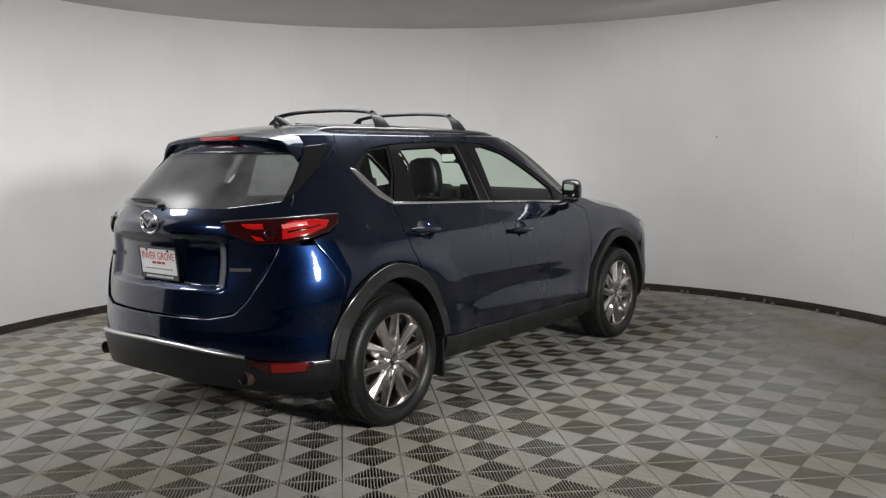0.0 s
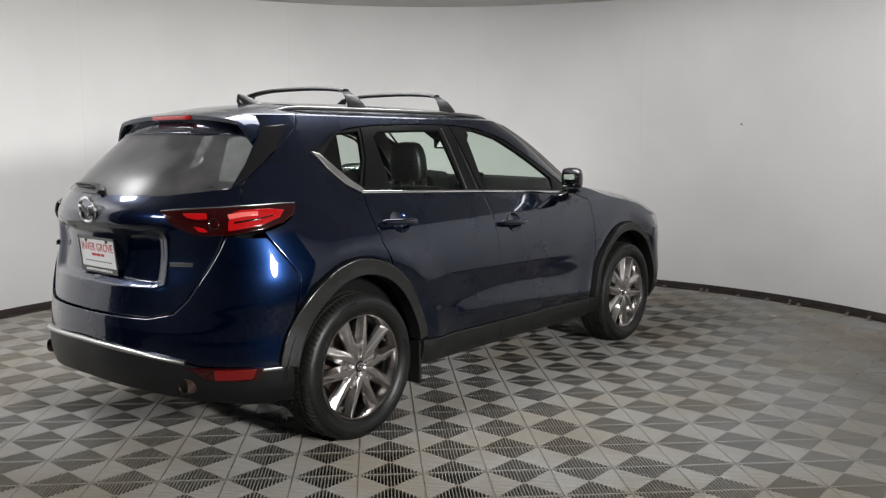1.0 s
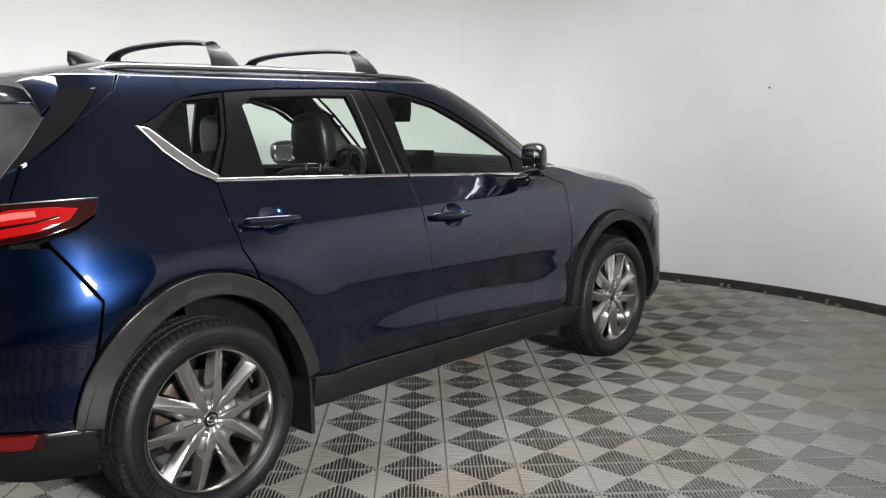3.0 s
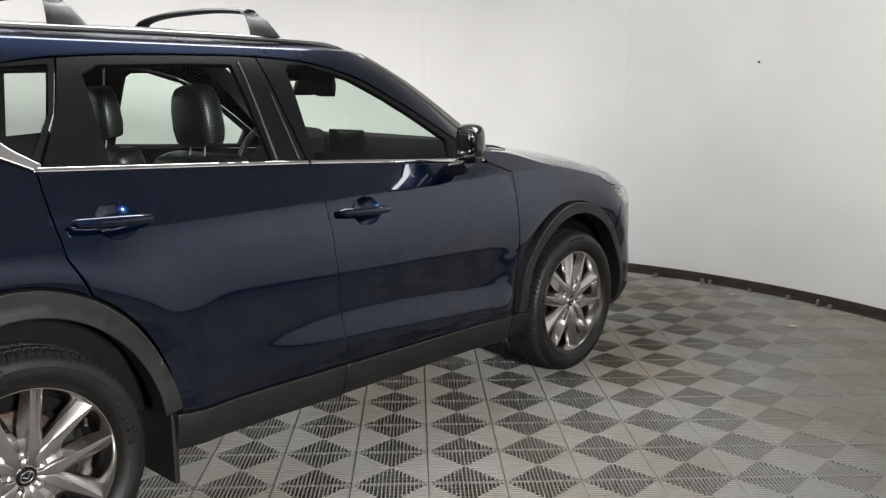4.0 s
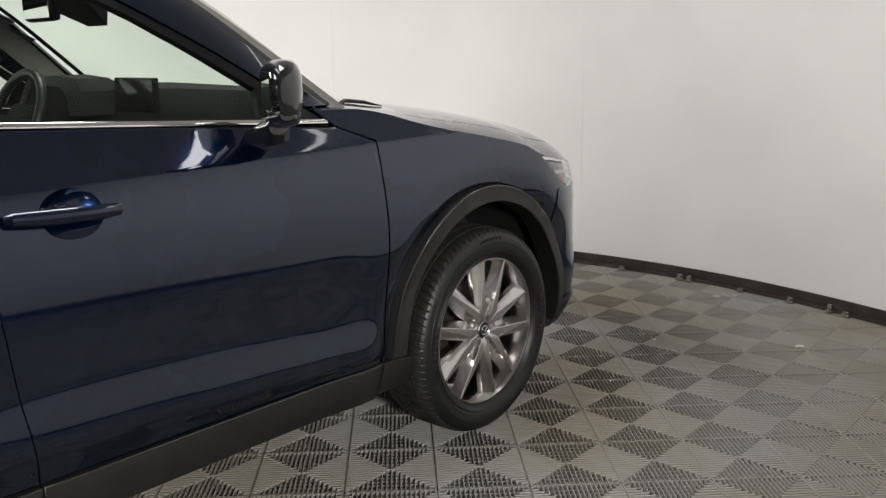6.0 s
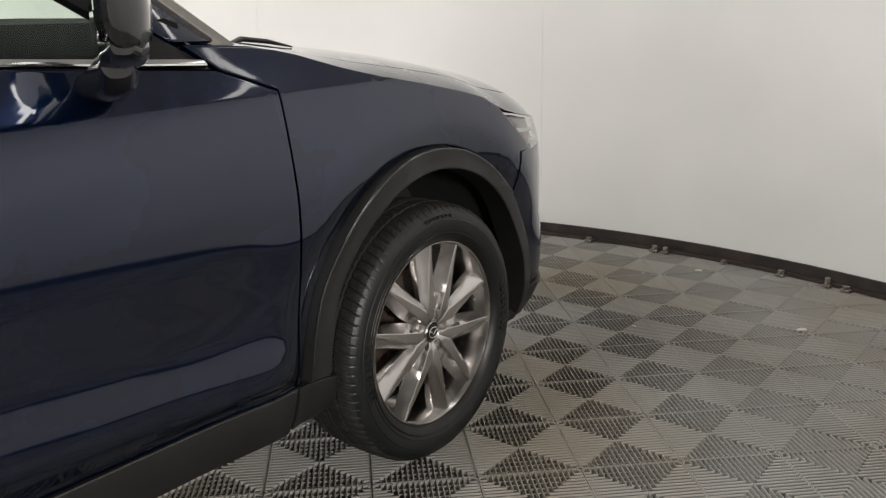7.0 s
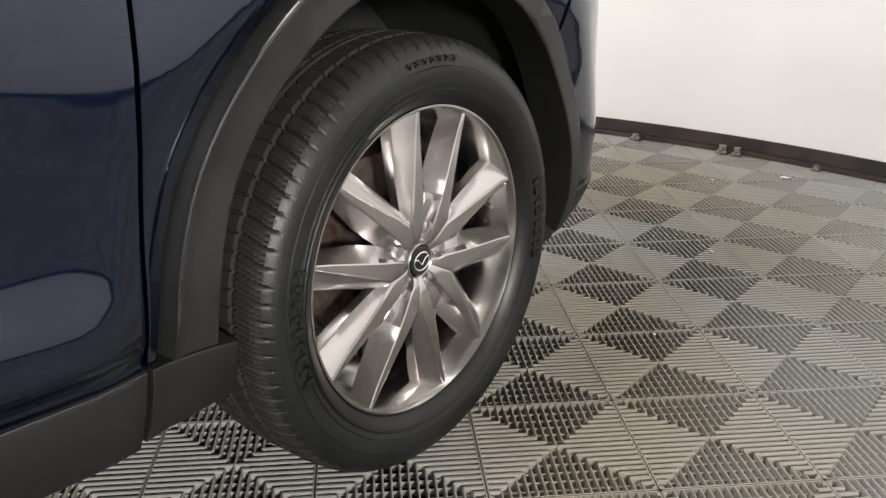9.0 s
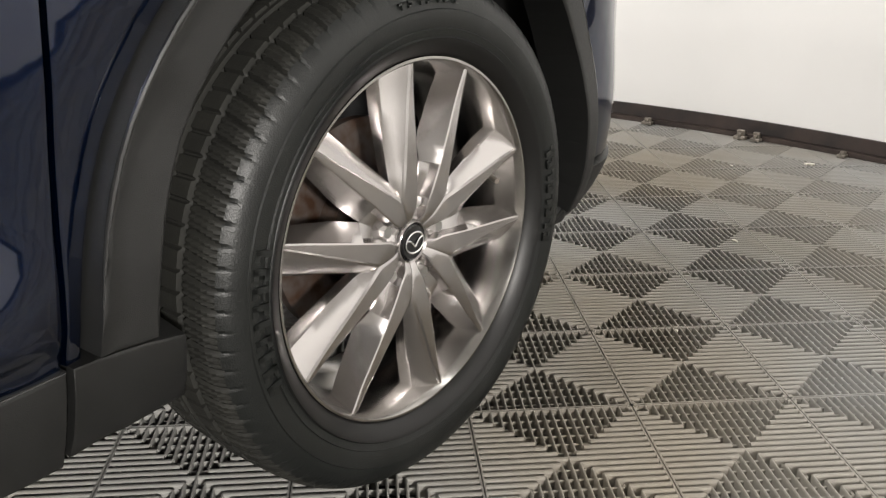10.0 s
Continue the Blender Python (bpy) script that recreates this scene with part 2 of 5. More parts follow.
# unseen outer walls, added to close in and bounce the light
for name, lo, hi in (("wall_east", (6.9, -8.4), (7.1, 6.0)), ("wall_west", (-7.1, -8.4), (-6.9, 6.0)), ("wall_north", (-6.9, 5.8), (6.9, 6.0)),
                     ("wall_south", (-6.9, -8.4), (6.9, -8.2))):
    bm = bmesh.new()
    box(bm, lo[0], hi[0], lo[1], hi[1], -0.05, CEILING)
    tagged(part(name, bm, BACK), "unseen plain pale wall behind the booth, added to bounce light", kind="structure")
bm = bmesh.new()
box(bm, -7.1, 7.1, -8.4, 6.0, CEILING, CEILING + 0.1)
tagged(part("ceiling", bm, CEIL), "flat white ceiling over the booth", kind="structure")

# ribbed plastic floor tiles over a subfloor whose colour holds the gaps' shade
SIDE, TURN_TILE, TILE_O = 0.2821, radians(-45.99), (2.2484, -1.4427)
DROP = -0.030
RIB = (0.16, 0.31)
floor = tagged(new("floor"), "grey ribbed plastic click tiles laid diagonally over a near-black subfloor", kind="structure")
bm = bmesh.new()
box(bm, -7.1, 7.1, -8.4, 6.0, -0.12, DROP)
part("subfloor", bm, SUBFLOOR, floor, "subfloor under the tiles, darkened for the shade between ribs")


def tile_mesh(fine):
    """One open-ribbed square tile: round-topped ribs run from each edge to the diagonals, tied by low cross struts and a thin rim."""
    n, h = 19, SIDE / 2 - 0.0011
    pitch = 2 * h / n
    verts, faces = [], []
    arc = (0, 36, 72, 108, 144, 180) if fine else (0, 60, 120, 180)

    def bar(a, b, c, section, turn):
        # the section drawn across, swept from b to c at the offset a
        k, base = len(section), len(verts)
        for e in (b, c):
            verts.extend((a + x, e, z) if not turn else (e, a + x, z) for x, z in section)
        rows = [(base + j, base + j + 1, base + k + j + 1, base + k + j) for j in range(k - 1)]
        rows += [tuple(base + j for j in range(k))[::-1], tuple(base + k + j for j in range(k))]
        faces.extend(f[::-1] if not turn else f for f in rows)

    strut = [(-0.0020, -0.018), (-0.0020, -0.0085), (0.0, -0.0068), (0.0020, -0.0085), (0.0020, -0.018)]
    rim = [(-0.0013, DROP), (-0.0013, -0.0006), (0.0013, -0.0006), (0.0013, DROP)]
    for turn in (False, True):
        half = pitch * RIB[turn]
        round_top = [(half * math.cos(radians(180 - d)), -0.0036 + 0.0036 * math.sin(radians(d))) for d in arc]
        rib = [(-half * 0.8, DROP), *round_top, (half * 0.8, DROP)]
        for i in range(n):
            a = -h + (i + 0.5) * pitch
            reach = abs(a) + 0.0006
            if h - reach > 0.004:
                for sgn in (-1, 1):
                    lo, hi = sorted((sgn * reach, sgn * (h - 0.0015)))
                    bar(a, lo, hi, rib, turn)
        for sgn in (-1, 1):
            bar(sgn * (h - 0.0013), -h, h, rim, turn)
            if fine:
                for m in range(1, 6):
                    d = h - m * 1.6 * pitch
                    bar(sgn * d, -d, d, strut, turn)
    return verts, faces


u_ax = Vector((math.cos(TURN_TILE), math.sin(TURN_TILE), 0))
v_ax = Vector((-math.sin(TURN_TILE), math.cos(TURN_TILE), 0))


# the car's skin: a right-hand half in (q, z), q being x along the flank and running on round the corners
def spline(pts):
    xs, ys = np.array([p[0] for p in pts]), np.array([p[1] for p in pts])
    n, h = len(xs), np.diff(xs)
    d = np.diff(ys) / h
    s = np.zeros(n)
    s[0], s[-1] = d[0], d[-1]
    for i in range(1, n - 1):
        s[i] = 0 if d[i - 1] * d[i] <= 0 else (h[i - 1] + h[i]) / (h[i - 1] / d[i - 1] + h[i] / d[i])

    def f(x):
        x = min(max(x, xs[0]), xs[-1])
        i = max(min(int(np.searchsorted(xs, x, side="right")) - 1, n - 2), 0)
        t = (x - xs[i]) / h[i]
        return float((2 * t**3 - 3 * t**2 + 1) * ys[i] + (t**3 - 2 * t**2 + t) * h[i] * s[i] + (3 * t**2 - 2 * t**3) * ys[i + 1] + (t**3 - t**2) * h[i] * s[i + 1])
    return f


HALF = spline([(.18, .79), (.25, .838), (.32, .874), (.38, .889), (.46, .8935), (.53, .889), (.60, .885), (.68, .8885), (.74, .8923), (.80, .8912),
               (.88, .8805), (.96, .862), (1.04, .838), (1.1, .812), (1.2, .77), (1.3, .727), (1.38, .69), (1.46, .648), (1.52, .610), (1.58, .565)])
REAR = spline([(.18, -.80), (.3, -.87), (.45, -.905), (.6, -.90), (.70, -.885), (.80, -.87), (.95, -.85), (1.05, -.86), (1.09, -.868), (1.115, -.866), (1.15, -.849), (1.2, -.808),
               (1.275, -.735), (1.4, -.58), (1.5, -.45), (1.58, -.36)])
NOSE = spline([(.18, 3.48), (.4, 3.60), (.6, 3.62), (.8, 3.60), (.9, 3.55), (1.0, 3.42), (1.08, 3.3)])
PILLAR = spline([(1.0, 2.36), (1.146, 2.172), (1.428, 1.802), (1.571, 1.565), (1.6, 1.507)])
BELT = spline([(.0, 1.196), (.1, 1.192), (.95, 1.160), (1.14, 1.152), (2.2, 1.10)])
DLO_TOP = spline([(-.10, 1.385), (.0, 1.43), (.1, 1.485), (.3, 1.515), (.6, 1.53), (.95, 1.535), (1.2, 1.525), (1.45, 1.475), (1.6, 1.405), (1.8, 1.295), (2.0, 1.168), (2.09, 1.112)])
SHOULDER = spline([(2.04, 1.146), (2.2, 1.138), (2.32, 1.118), (2.45, 1.082), (2.58, 1.052), (2.75, 1.02), (2.95, .975), (3.05, .93), (3.2, .90), (3.4, .87), (3.62, .86)])
X_BACK, X_FORE, LEN_R, LEN_F = -0.1, 2.95, 1.3, 1.2
N_R, N_LOW, N_UP = 2.5, 2.8, 2.5
ROOF_EDGE = 1.57


def ends(z, up):
    if up:
        p = PILLAR(z)
        return p - 0.25, p + 0.28, N_UP
    return X_FORE, NOSE(z), N_LOW


def ease(a, b, x):
    t = min(max((x - a) / (b - a), 0), 1)
    return t * t * (3 - 2 * t)


def CREASE(q):
    return 1.010 + 0.015 * (q - 0.5)


def skin(q, z, up=False):
    xf, nose, nf = ends(z, up)
    w = HALF(z)
    if q < X_BACK:
        f = min((X_BACK - q) / LEN_R, 1) * math.pi / 2
        x = X_BACK - (X_BACK - REAR(z)) * max(math.sin(f), 0) ** (2 / N_R)
        y = w * max(math.cos(f), 0) ** (2 / N_R)
        # the number plate's hollow in the tailgate
        x += 0.035 * ease(0.50, 0.40, y) * ease(0.798, 0.828, z) * ease(1.07, 1.01, z)
    elif q > xf:
        f = min((q - xf) / LEN_F, 1) * math.pi / 2
        x = xf + (nose - xf) * max(math.sin(f), 0) ** (2 / nf)
        y = w * max(math.cos(f), 0) ** (2 / nf)
    else:
        x, y = q, w
    if z < 0.75 and 0.4 < q < 2.3:
        # the tapered swage over the sill: it faces up to its lower crease and tucks under below that
        run = ease(0.50, 0.66, q) * ease(2.27, 2.13, q)
        low, high = 0.498 - 0.070 * ease(1.0, 2.2, q), 0.612 - 0.075 * ease(1.3, 2.2, q) - 0.05 * ease(1.1, 0.6, q)
        y -= 0.011 * run * ease(0.64, 0.40, z)
        y += 0.017 * ease(0.58, 1.25, q) * ease(2.24, 2.10, q) * (ease(high + 0.012, low - 0.004, z) if z > low - 0.004 else ease(0.395, low - 0.004, z))
    if z > 0.95:
        # the shoulder line: above it the flank leans in more sharply
        over = z - CREASE(q)
        soft = 0.0015 * math.log(1 + math.exp(min(over / 0.0015, 300)))
        y -= 0.020 * ease(-0.35, 0.1, q) * ease(2.95, 2.45, q) * (1 - math.exp(-soft / 0.07)) * min(max(y, 0) / 0.7, 1)
    if z < 1.05:
        for c in (0.0, 2.71):
            r = math.hypot(x - c, z - 0.355)
            lip = math.exp(-(max(r - 0.57, 0) / 0.11) ** 2) - 0.22 * math.log(1 + math.exp(min((0.562 - r) / 0.010, 8)))
            y += 0.013 * (ease(-0.40, -0.10, x) if c == 0 else 1) * lip * min(max(y, 0) / 0.7, 1)
    return np.array((x, -y, z))


def q_of_x(x, z, up=False):
    xf, nose, nf = ends(z, up)
    if x < X_BACK:
        return X_BACK - LEN_R * math.asin(min((X_BACK - x) / (X_BACK - REAR(z)), 1) ** (N_R / 2)) / (math.pi / 2)
    if x > xf:
        return xf + LEN_F * math.asin(min((x - xf) / (nose - xf), 1) ** (nf / 2)) / (math.pi / 2)
    return x


def q_of_y(y, z):
    return X_BACK - LEN_R * math.acos(min(abs(y) / HALF(z), 1) ** (N_R / 2)) / (math.pi / 2)


def skin_normal(q, z, up):
    e = 0.003
    a = skin(q + e, z, up) - skin(q - e, z, up)
    b = skin(q, z + e, up) - skin(q, z - e, up)
    n = np.cross(a, b)
    if q < X_BACK - LEN_R + 0.006 or q > ends(z, up)[0] + LEN_F - 0.006:
        m = -2 * e if q < 1 else 2 * e
        a = skin(q - m, z, up) - skin(q - m / 2, z, up)
        b = skin(q - m, z + e, up) - skin(q - m, z - e, up)
        n = np.array((-b[2], 0, b[0])) if q < 1 else np.array((b[2], 0, -b[0]))
    k = np.linalg.norm(n)
    return n / k if k > 1e-12 else np.array((-1.0 if q < 1 else 1.0, 0, 0))


def dense(pts, step):
    out = []
    for a, b in zip(pts, pts[1:] + pts[:1]):
        n = max(1, math.ceil(math.hypot(b[0] - a[0], b[1] - a[1]) / step))
        out += [(a[0] + (b[0] - a[0]) * i / n, a[1] + (b[1] - a[1]) * i / n) for i in range(n)]
    return out


def inside(pts, poly):
    p, a = np.asarray(pts)[:, None, :], np.asarray(poly)[None, :, :]
    b = np.roll(a, -1, axis=1)
    cross = (a[..., 1] > p[..., 1]) != (b[..., 1] > p[..., 1])
    dy = np.where(b[..., 1] == a[..., 1], 1e-12, b[..., 1] - a[..., 1])
    hit = p[..., 0] < (b[..., 0] - a[..., 0]) * (p[..., 1] - a[..., 1]) / dy + a[..., 0]
    return (cross & hit).sum(axis=1) % 2 == 1


def shrink(poly, d):
    p = np.asarray(poly)
    if 0.5 * np.sum(p[:, 0] * np.roll(p[:, 1], -1) - p[:, 1] * np.roll(p[:, 0], -1)) < 0:
        d = -d
    t = np.roll(p, -1, axis=0) - np.roll(p, 1, axis=0)
    t /= np.maximum(np.linalg.norm(t, axis=1, keepdims=True), 1e-9)
    return p + d * np.stack([-t[:, 1], t[:, 0]], axis=1)


from mathutils import geometry


def sheet(outline, holes=(), up=False, out=0.0, depth=0.014, step=0.035, inset=0.0013, coords="x", bulge=0.0, edge=0.55):
    """Verts, faces and normals of a skin panel whose outline is given in (x, z), (y, z) on the tail or (q, z)."""
    conv = {"x": lambda p: (q_of_x(p[0], p[1], up), p[1]), "y": lambda p: (q_of_y(p[0], p[1]), p[1]), "q": lambda p: p}[coords]
    loops = []
    for k, loop in enumerate((outline, *holes)):
        pts = [conv(p) for p in dense(list(loop), step)]
        middle = np.array([p[0] < X_BACK - LEN_R + 1e-4 or p[0] > ends(p[1], up)[0] + LEN_F - 1e-4 for p in pts])
        loop = shrink(pts, inset if k == 0 else -inset)
        loop[middle, 0] = np.array(pts)[middle, 0]
        loops.append(loop)
    coords2, edges, rims = [], [], []
    for k, loop in enumerate(loops):
        for ring, pts in enumerate((loop, shrink(loop, 0.005 if k == 0 else -0.005))):
            base = len(coords2)
            coords2 += [tuple(p) for p in pts]
            edges += [(base + i, base + (i + 1) % len(pts)) for i in range(len(pts))]
            if ring == 0:
                rims.append(range(base, base + len(pts)))
    lo, hi = loops[0].min(axis=0), loops[0].max(axis=0)
    gx, gz = np.meshgrid(np.arange(lo[0] + step / 2, hi[0], step), np.arange(lo[1] + step / 2, hi[1], step))
    grid = np.stack([gx.ravel(), gz.ravel()], axis=1)
    ring_all = np.array(coords2)
    if len(grid):
        keep = inside(grid, shrink(loops[0], 0.012))
        for h in loops[1:]:
            keep &= ~inside(grid, shrink(h, -0.012))
        grid = grid[keep]
    if len(grid):
        near = np.min(np.linalg.norm(grid[:, None, :] - ring_all[None, :, :], axis=2), axis=1)
        grid = grid[near > 0.011]
        # two close rows of points keep the shoulder crease sharp
        if lo[1] < 0.99 and hi[1] > 1.06:
            bend = np.array([CREASE(q) for q in grid[:, 0]])
            grid = grid[(np.abs(grid[:, 1] - bend) > 0.011) | (grid[:, 0] < -0.3) | (grid[:, 0] > 2.8)]
            for dz in (-0.0045, 0.0045):
                row = np.array([(q, CREASE(q) + dz) for q in np.arange(max(lo[0], -0.3), min(hi[0], 2.8), 0.02)])
                ok = inside(row, shrink(loops[0], 0.012)) & (np.min(np.linalg.norm(row[:, None, :] - ring_all[None, :, :], axis=2), axis=1) > 0.007)
                for i, p in enumerate(row):
                    if ok[i]:
                        coords2.append(tuple(p))
                        if i and ok[i - 1]:
                            edges.append((len(coords2) - 2, len(coords2) - 1))
        coords2 += [tuple(p) for p in grid]
    flat, _, tris, _, _, _ = geometry.delaunay_2d_cdt([Vector(p) for p in coords2], edges, [], 0, 1e-7)
    flat = np.array([(p.x, p.y) for p in flat])
    mid = np.array([flat[list(f)].mean(axis=0) for f in tris])
    keep = inside(mid, loops[0])
    for h in loops[1:]:
        keep &= ~inside(mid, h)
    tris = [tuple(f) for f, k in zip(tris, keep) if k]
    nrm = np.array([skin_normal(q, z, up) for q, z in flat])
    pos = np.array([skin(q, z, up) for q, z in flat]) + nrm * out
    if bulge:
        d = np.min(np.linalg.norm(flat[:, None, :] - np.concatenate(loops)[None, :, :], axis=2), axis=1)
        pos = pos + nrm * (bulge * np.minimum(d / 0.03, 1) ** 0.5)[:, None]
    verts, norms, faces = [tuple(p) for p in pos], [tuple(n) for n in nrm], []
    count = {}
    for f in tris:
        a, b, c = f
        if np.dot(np.cross(pos[b] - pos[a], pos[c] - pos[a]), nrm[a]) < 0:
            f = (a, c, b)
        faces.append(f)
        for e in zip(f, f[1:] + f[:1]):
            count[e] = f
    if depth:
        rim = [e for e in count if (e[1], e[0]) not in count]
        turn = np.zeros_like(nrm)
        for a, b in rim:
            if abs(pos[a][1]) + abs(pos[b][1]) < 1e-3:
                continue
            side = np.cross(pos[b] - pos[a], (nrm[a] + nrm[b]) / 2)
            side = side / max(np.linalg.norm(side), 1e-9)
            turn[a] += side
            turn[b] += side
            side = tuple(side)
            k = len(verts)
            verts += [tuple(pos[a]), tuple(pos[b]), tuple(pos[b] - nrm[b] * depth), tuple(pos[a] - nrm[a] * depth)]
            norms += [side] * 4
            faces.append((k, k + 3, k + 2, k + 1))
        # rolled edges
        for i in {i for e in rim for i in e}:
            v = nrm[i] + edge * turn[i] / max(np.linalg.norm(turn[i]), 1e-9)
            norms[i] = tuple(v / np.linalg.norm(v))
    return verts, faces, norms


def flip(s):
    v, f, n = s
    return [(x, -y, z) for x, y, z in v], [t[::-1] for t in f], [(a, -b, c) for a, b, c in n]


def join(a, b):
    k = len(a[0])
    return a[0] + b[0], a[1] + [tuple(i + k for i in f) for f in b[1]], a[2] + b[2]


def put(name, s, mat, parent, label=""):
    return raw(name, s[0], s[1], mat, parent, label, normals=s[2])


def pair(name, s, mat, parents, label=""):
    """A panel and its mirror image, each under its own parent."""
    return [put(name, s, mat, parents[0], label), put(name, flip(s), mat, parents[1], label)]


def both(name, s, mat, parent, label=""):
    return put(name, join(s, flip(s)), mat, parent, label)


def oval(cx, cz, rx, rz, a0, a1, n=24):
    return [(cx + rx * math.cos(radians(a0 + (a1 - a0) * i / n)), cz + rz * math.sin(radians(a0 + (a1 - a0) * i / n))) for i in range(n + 1)]


car = tagged(new("car"), "dark blue compact crossover car with black wheel-arch cladding", "car")

# doors, each with its frame, glass, handle and belt moulding
B_CUT = [(1.115, 1.146), (1.122, 1.02), (1.129, .80), (1.172, .402)]
F_CUT = [(2.185, .382), (2.208, .64), (2.237, 1.042)]
front = sheet([*B_CUT, *F_CUT, (2.105, 1.092), (1.6, BELT(1.6) - .006)], step=.02, edge=.22)
FRONT_DOORS = pair("front_door", front, PAINT, (car, car), "blue painted front door panel")
rear = sheet([(.15, 1.184), (.156, 1.03), (.165, .95), (.20, .885), *oval(0, .36, .483, .533, 62, 6, 16), (.485, .406), *B_CUT[::-1], (.6, BELT(.6) - .006)], step=.02, edge=.3)
REAR_DOORS = pair("rear_door", rear, PAINT, (car, car), "blue painted rear door panel")

GLASS_F = [(1.152, 1.164), (1.150, 1.490), (1.168, 1.506), (1.25, 1.509), (1.44, 1.460), (1.60, 1.379), (1.75, 1.290), (1.885, 1.204), (1.870, 1.134), (1.5, 1.148)]
GLASS_R = [(.372, 1.196), (.365, 1.465), (.42, 1.492), (.75, 1.503), (.915, 1.503), (.958, 1.172)]
GLASS_Q = [(-.025, 1.378), (.05, 1.438), (.12, 1.480), (.27, 1.493), (.225, 1.345), (.150, 1.230), (.09, 1.266), (.03, 1.318)]
top = [(x, DLO_TOP(x)) for x in np.linspace(1.04, 2.08, 12)]
frame_f = sheet([(1.115, BELT(1.115) + .002), (1.037, 1.532), *top, (2.085, 1.112), (1.6, BELT(1.6) + .002)], [GLASS_F], up=True, out=-.004, depth=.02, edge=0.1)
pair("window_frame", frame_f, FRAME_BLACK, FRONT_DOORS, "black window frame")
pair("window_glass", sheet(GLASS_F, up=True, out=-.012, depth=0, inset=-.002), GLASS, FRONT_DOORS, "clear side window")
top = [(x, DLO_TOP(x)) for x in np.linspace(.305, 1.03, 8)]
frame_r = sheet([(.165, BELT(.165) + .002), (.25, 1.35), (.302, 1.512), *top, (1.108, BELT(1.1) + .002), (.6, BELT(.6) + .002)], [GLASS_R], up=True, out=-.004, depth=.02, edge=0.1)
pair("window_frame", frame_r, FRAME_BLACK, REAR_DOORS, "black window frame")
pair("window_glass", sheet(GLASS_R, up=True, out=-.012, depth=0, inset=-.002), GLASS, REAR_DOORS, "clear side window")
top = [(x, DLO_TOP(x)) for x in np.linspace(-.08, .298, 8)]
frame_q = sheet([(.145, 1.225), (.03, 1.295), (-.075, 1.38), *top, (.245, 1.35), (.16, 1.205)], [GLASS_Q], up=True, out=-.005, depth=.02, edge=0.1)
pair("quarter_frame", frame_q, GLOSS_BLACK, (car, car), "gloss black quarter window surround")
pair("quarter_glass", sheet(GLASS_Q, up=True, out=-.012, depth=0, inset=-.002), PRIVACY, (car, car), "lightly tinted quarter window")
for a, b, doors in ((1.118, 2.09, FRONT_DOORS), (.14, 1.108, REAR_DOORS)):
    xs = np.linspace(a, b, 14)
    strip = sheet([(x, BELT(x) - .0065) for x in xs] + [(x, BELT(x) + .0065) for x in xs[::-1]], up=True, out=.006, depth=.012, inset=0.0006, step=.02)
    pair("belt_moulding", strip, CHROME, doors, "bright chrome belt moulding")
pair("quarter_moulding", sheet([(.155, 1.184), (.05, 1.232), (-.03, 1.300), (-.108, 1.390), (-.062, 1.381), (.03, 1.302), (.10, 1.245), (.165, 1.205)], up=True, out=.005, step=.015, inset=.0005),
     SATIN, (car, car), "satin silver rising window moulding")

# highlights of the frame and pillar edges, laid on as grey strips
glint_r = [(.945, 1.512), (.951, 1.512), (.982, 1.172), (.972, 1.172)]
pair("window_seal", sheet(glint_r, up=True, out=.0005, depth=.004, inset=0, step=.02), EDGE_GLINT, REAR_DOORS, "thin grey strip holding the glint of the window edge")
glint_f = [(1.036, 1.40), (1.0395, 1.40), (1.0785, 1.168), (1.0725, 1.168)]
pair("pillar_edge", sheet(glint_f, up=True, out=.0008, depth=.004, inset=0, step=.02), EDGE_GLINT, REAR_DOORS, "thin grey strip holding the glint of the pillar edge")

# flanks: quarter panel with roof side and windscreen pillar in one pressing
top = [(x, DLO_TOP(x)) for x in np.linspace(2.025, -.08, 30)]
arch_r = oval(0, .36, .481, .531, 63, 142, 16)
flank = sheet([(.147, 1.182), (.153, 1.03), (.162, .948), (.196, .882), *arch_r, (-.353, .845), (-.468, 1.024), (-.476, 1.046), (-.392, 1.071), (-.331, 1.106), (-.306, 1.158), (-.40, 1.156), (-.545, 1.163),
               (-.48, 1.275), (-.30, 1.40), (-.135, 1.52), (-.10, ROOF_EDGE), (.7, ROOF_EDGE), (1.525, ROOF_EDGE), (1.625, 1.54), (1.84, 1.43), (2.17, 1.170), (2.165, 1.148),
               (2.042, 1.149), *top, (-.112, 1.392), (-.035, 1.298), (.045, 1.228)], up=True, step=.024, edge=0.25)
pair("body_side", flank, PAINT, (car, car), "blue painted rear quarter and roof side")
arch_f = oval(2.69, .36, .483, .508, 177, 34.5, 24)
fender = sheet([(2.19, .385), (2.212, .64), (2.24, 1.045), (2.112, 1.093), (2.050, 1.143)] + [(x, SHOULDER(x)) for x in np.linspace(2.09, 3.02, 16)] + [(3.045, .917), (3.116, .857), (3.180, .804), (3.116, .804), *arch_f[::-1]], step=.02, edge=.22)
pair("front_wing", fender, PAINT, (car, car), "blue painted front wing")

# roof, bonnet
def cap(rows, cols, fn):
    p = [[np.array(fn(i / rows, j / cols)) for j in range(cols + 1)] for i in range(rows + 1)]
    verts = [tuple(v) for r in p for v in r]
    faces = [(i * (cols + 1) + j, i * (cols + 1) + j + 1, (i + 1) * (cols + 1) + j + 1, (i + 1) * (cols + 1) + j) for i in range(rows) for j in range(cols)]
    return verts, faces


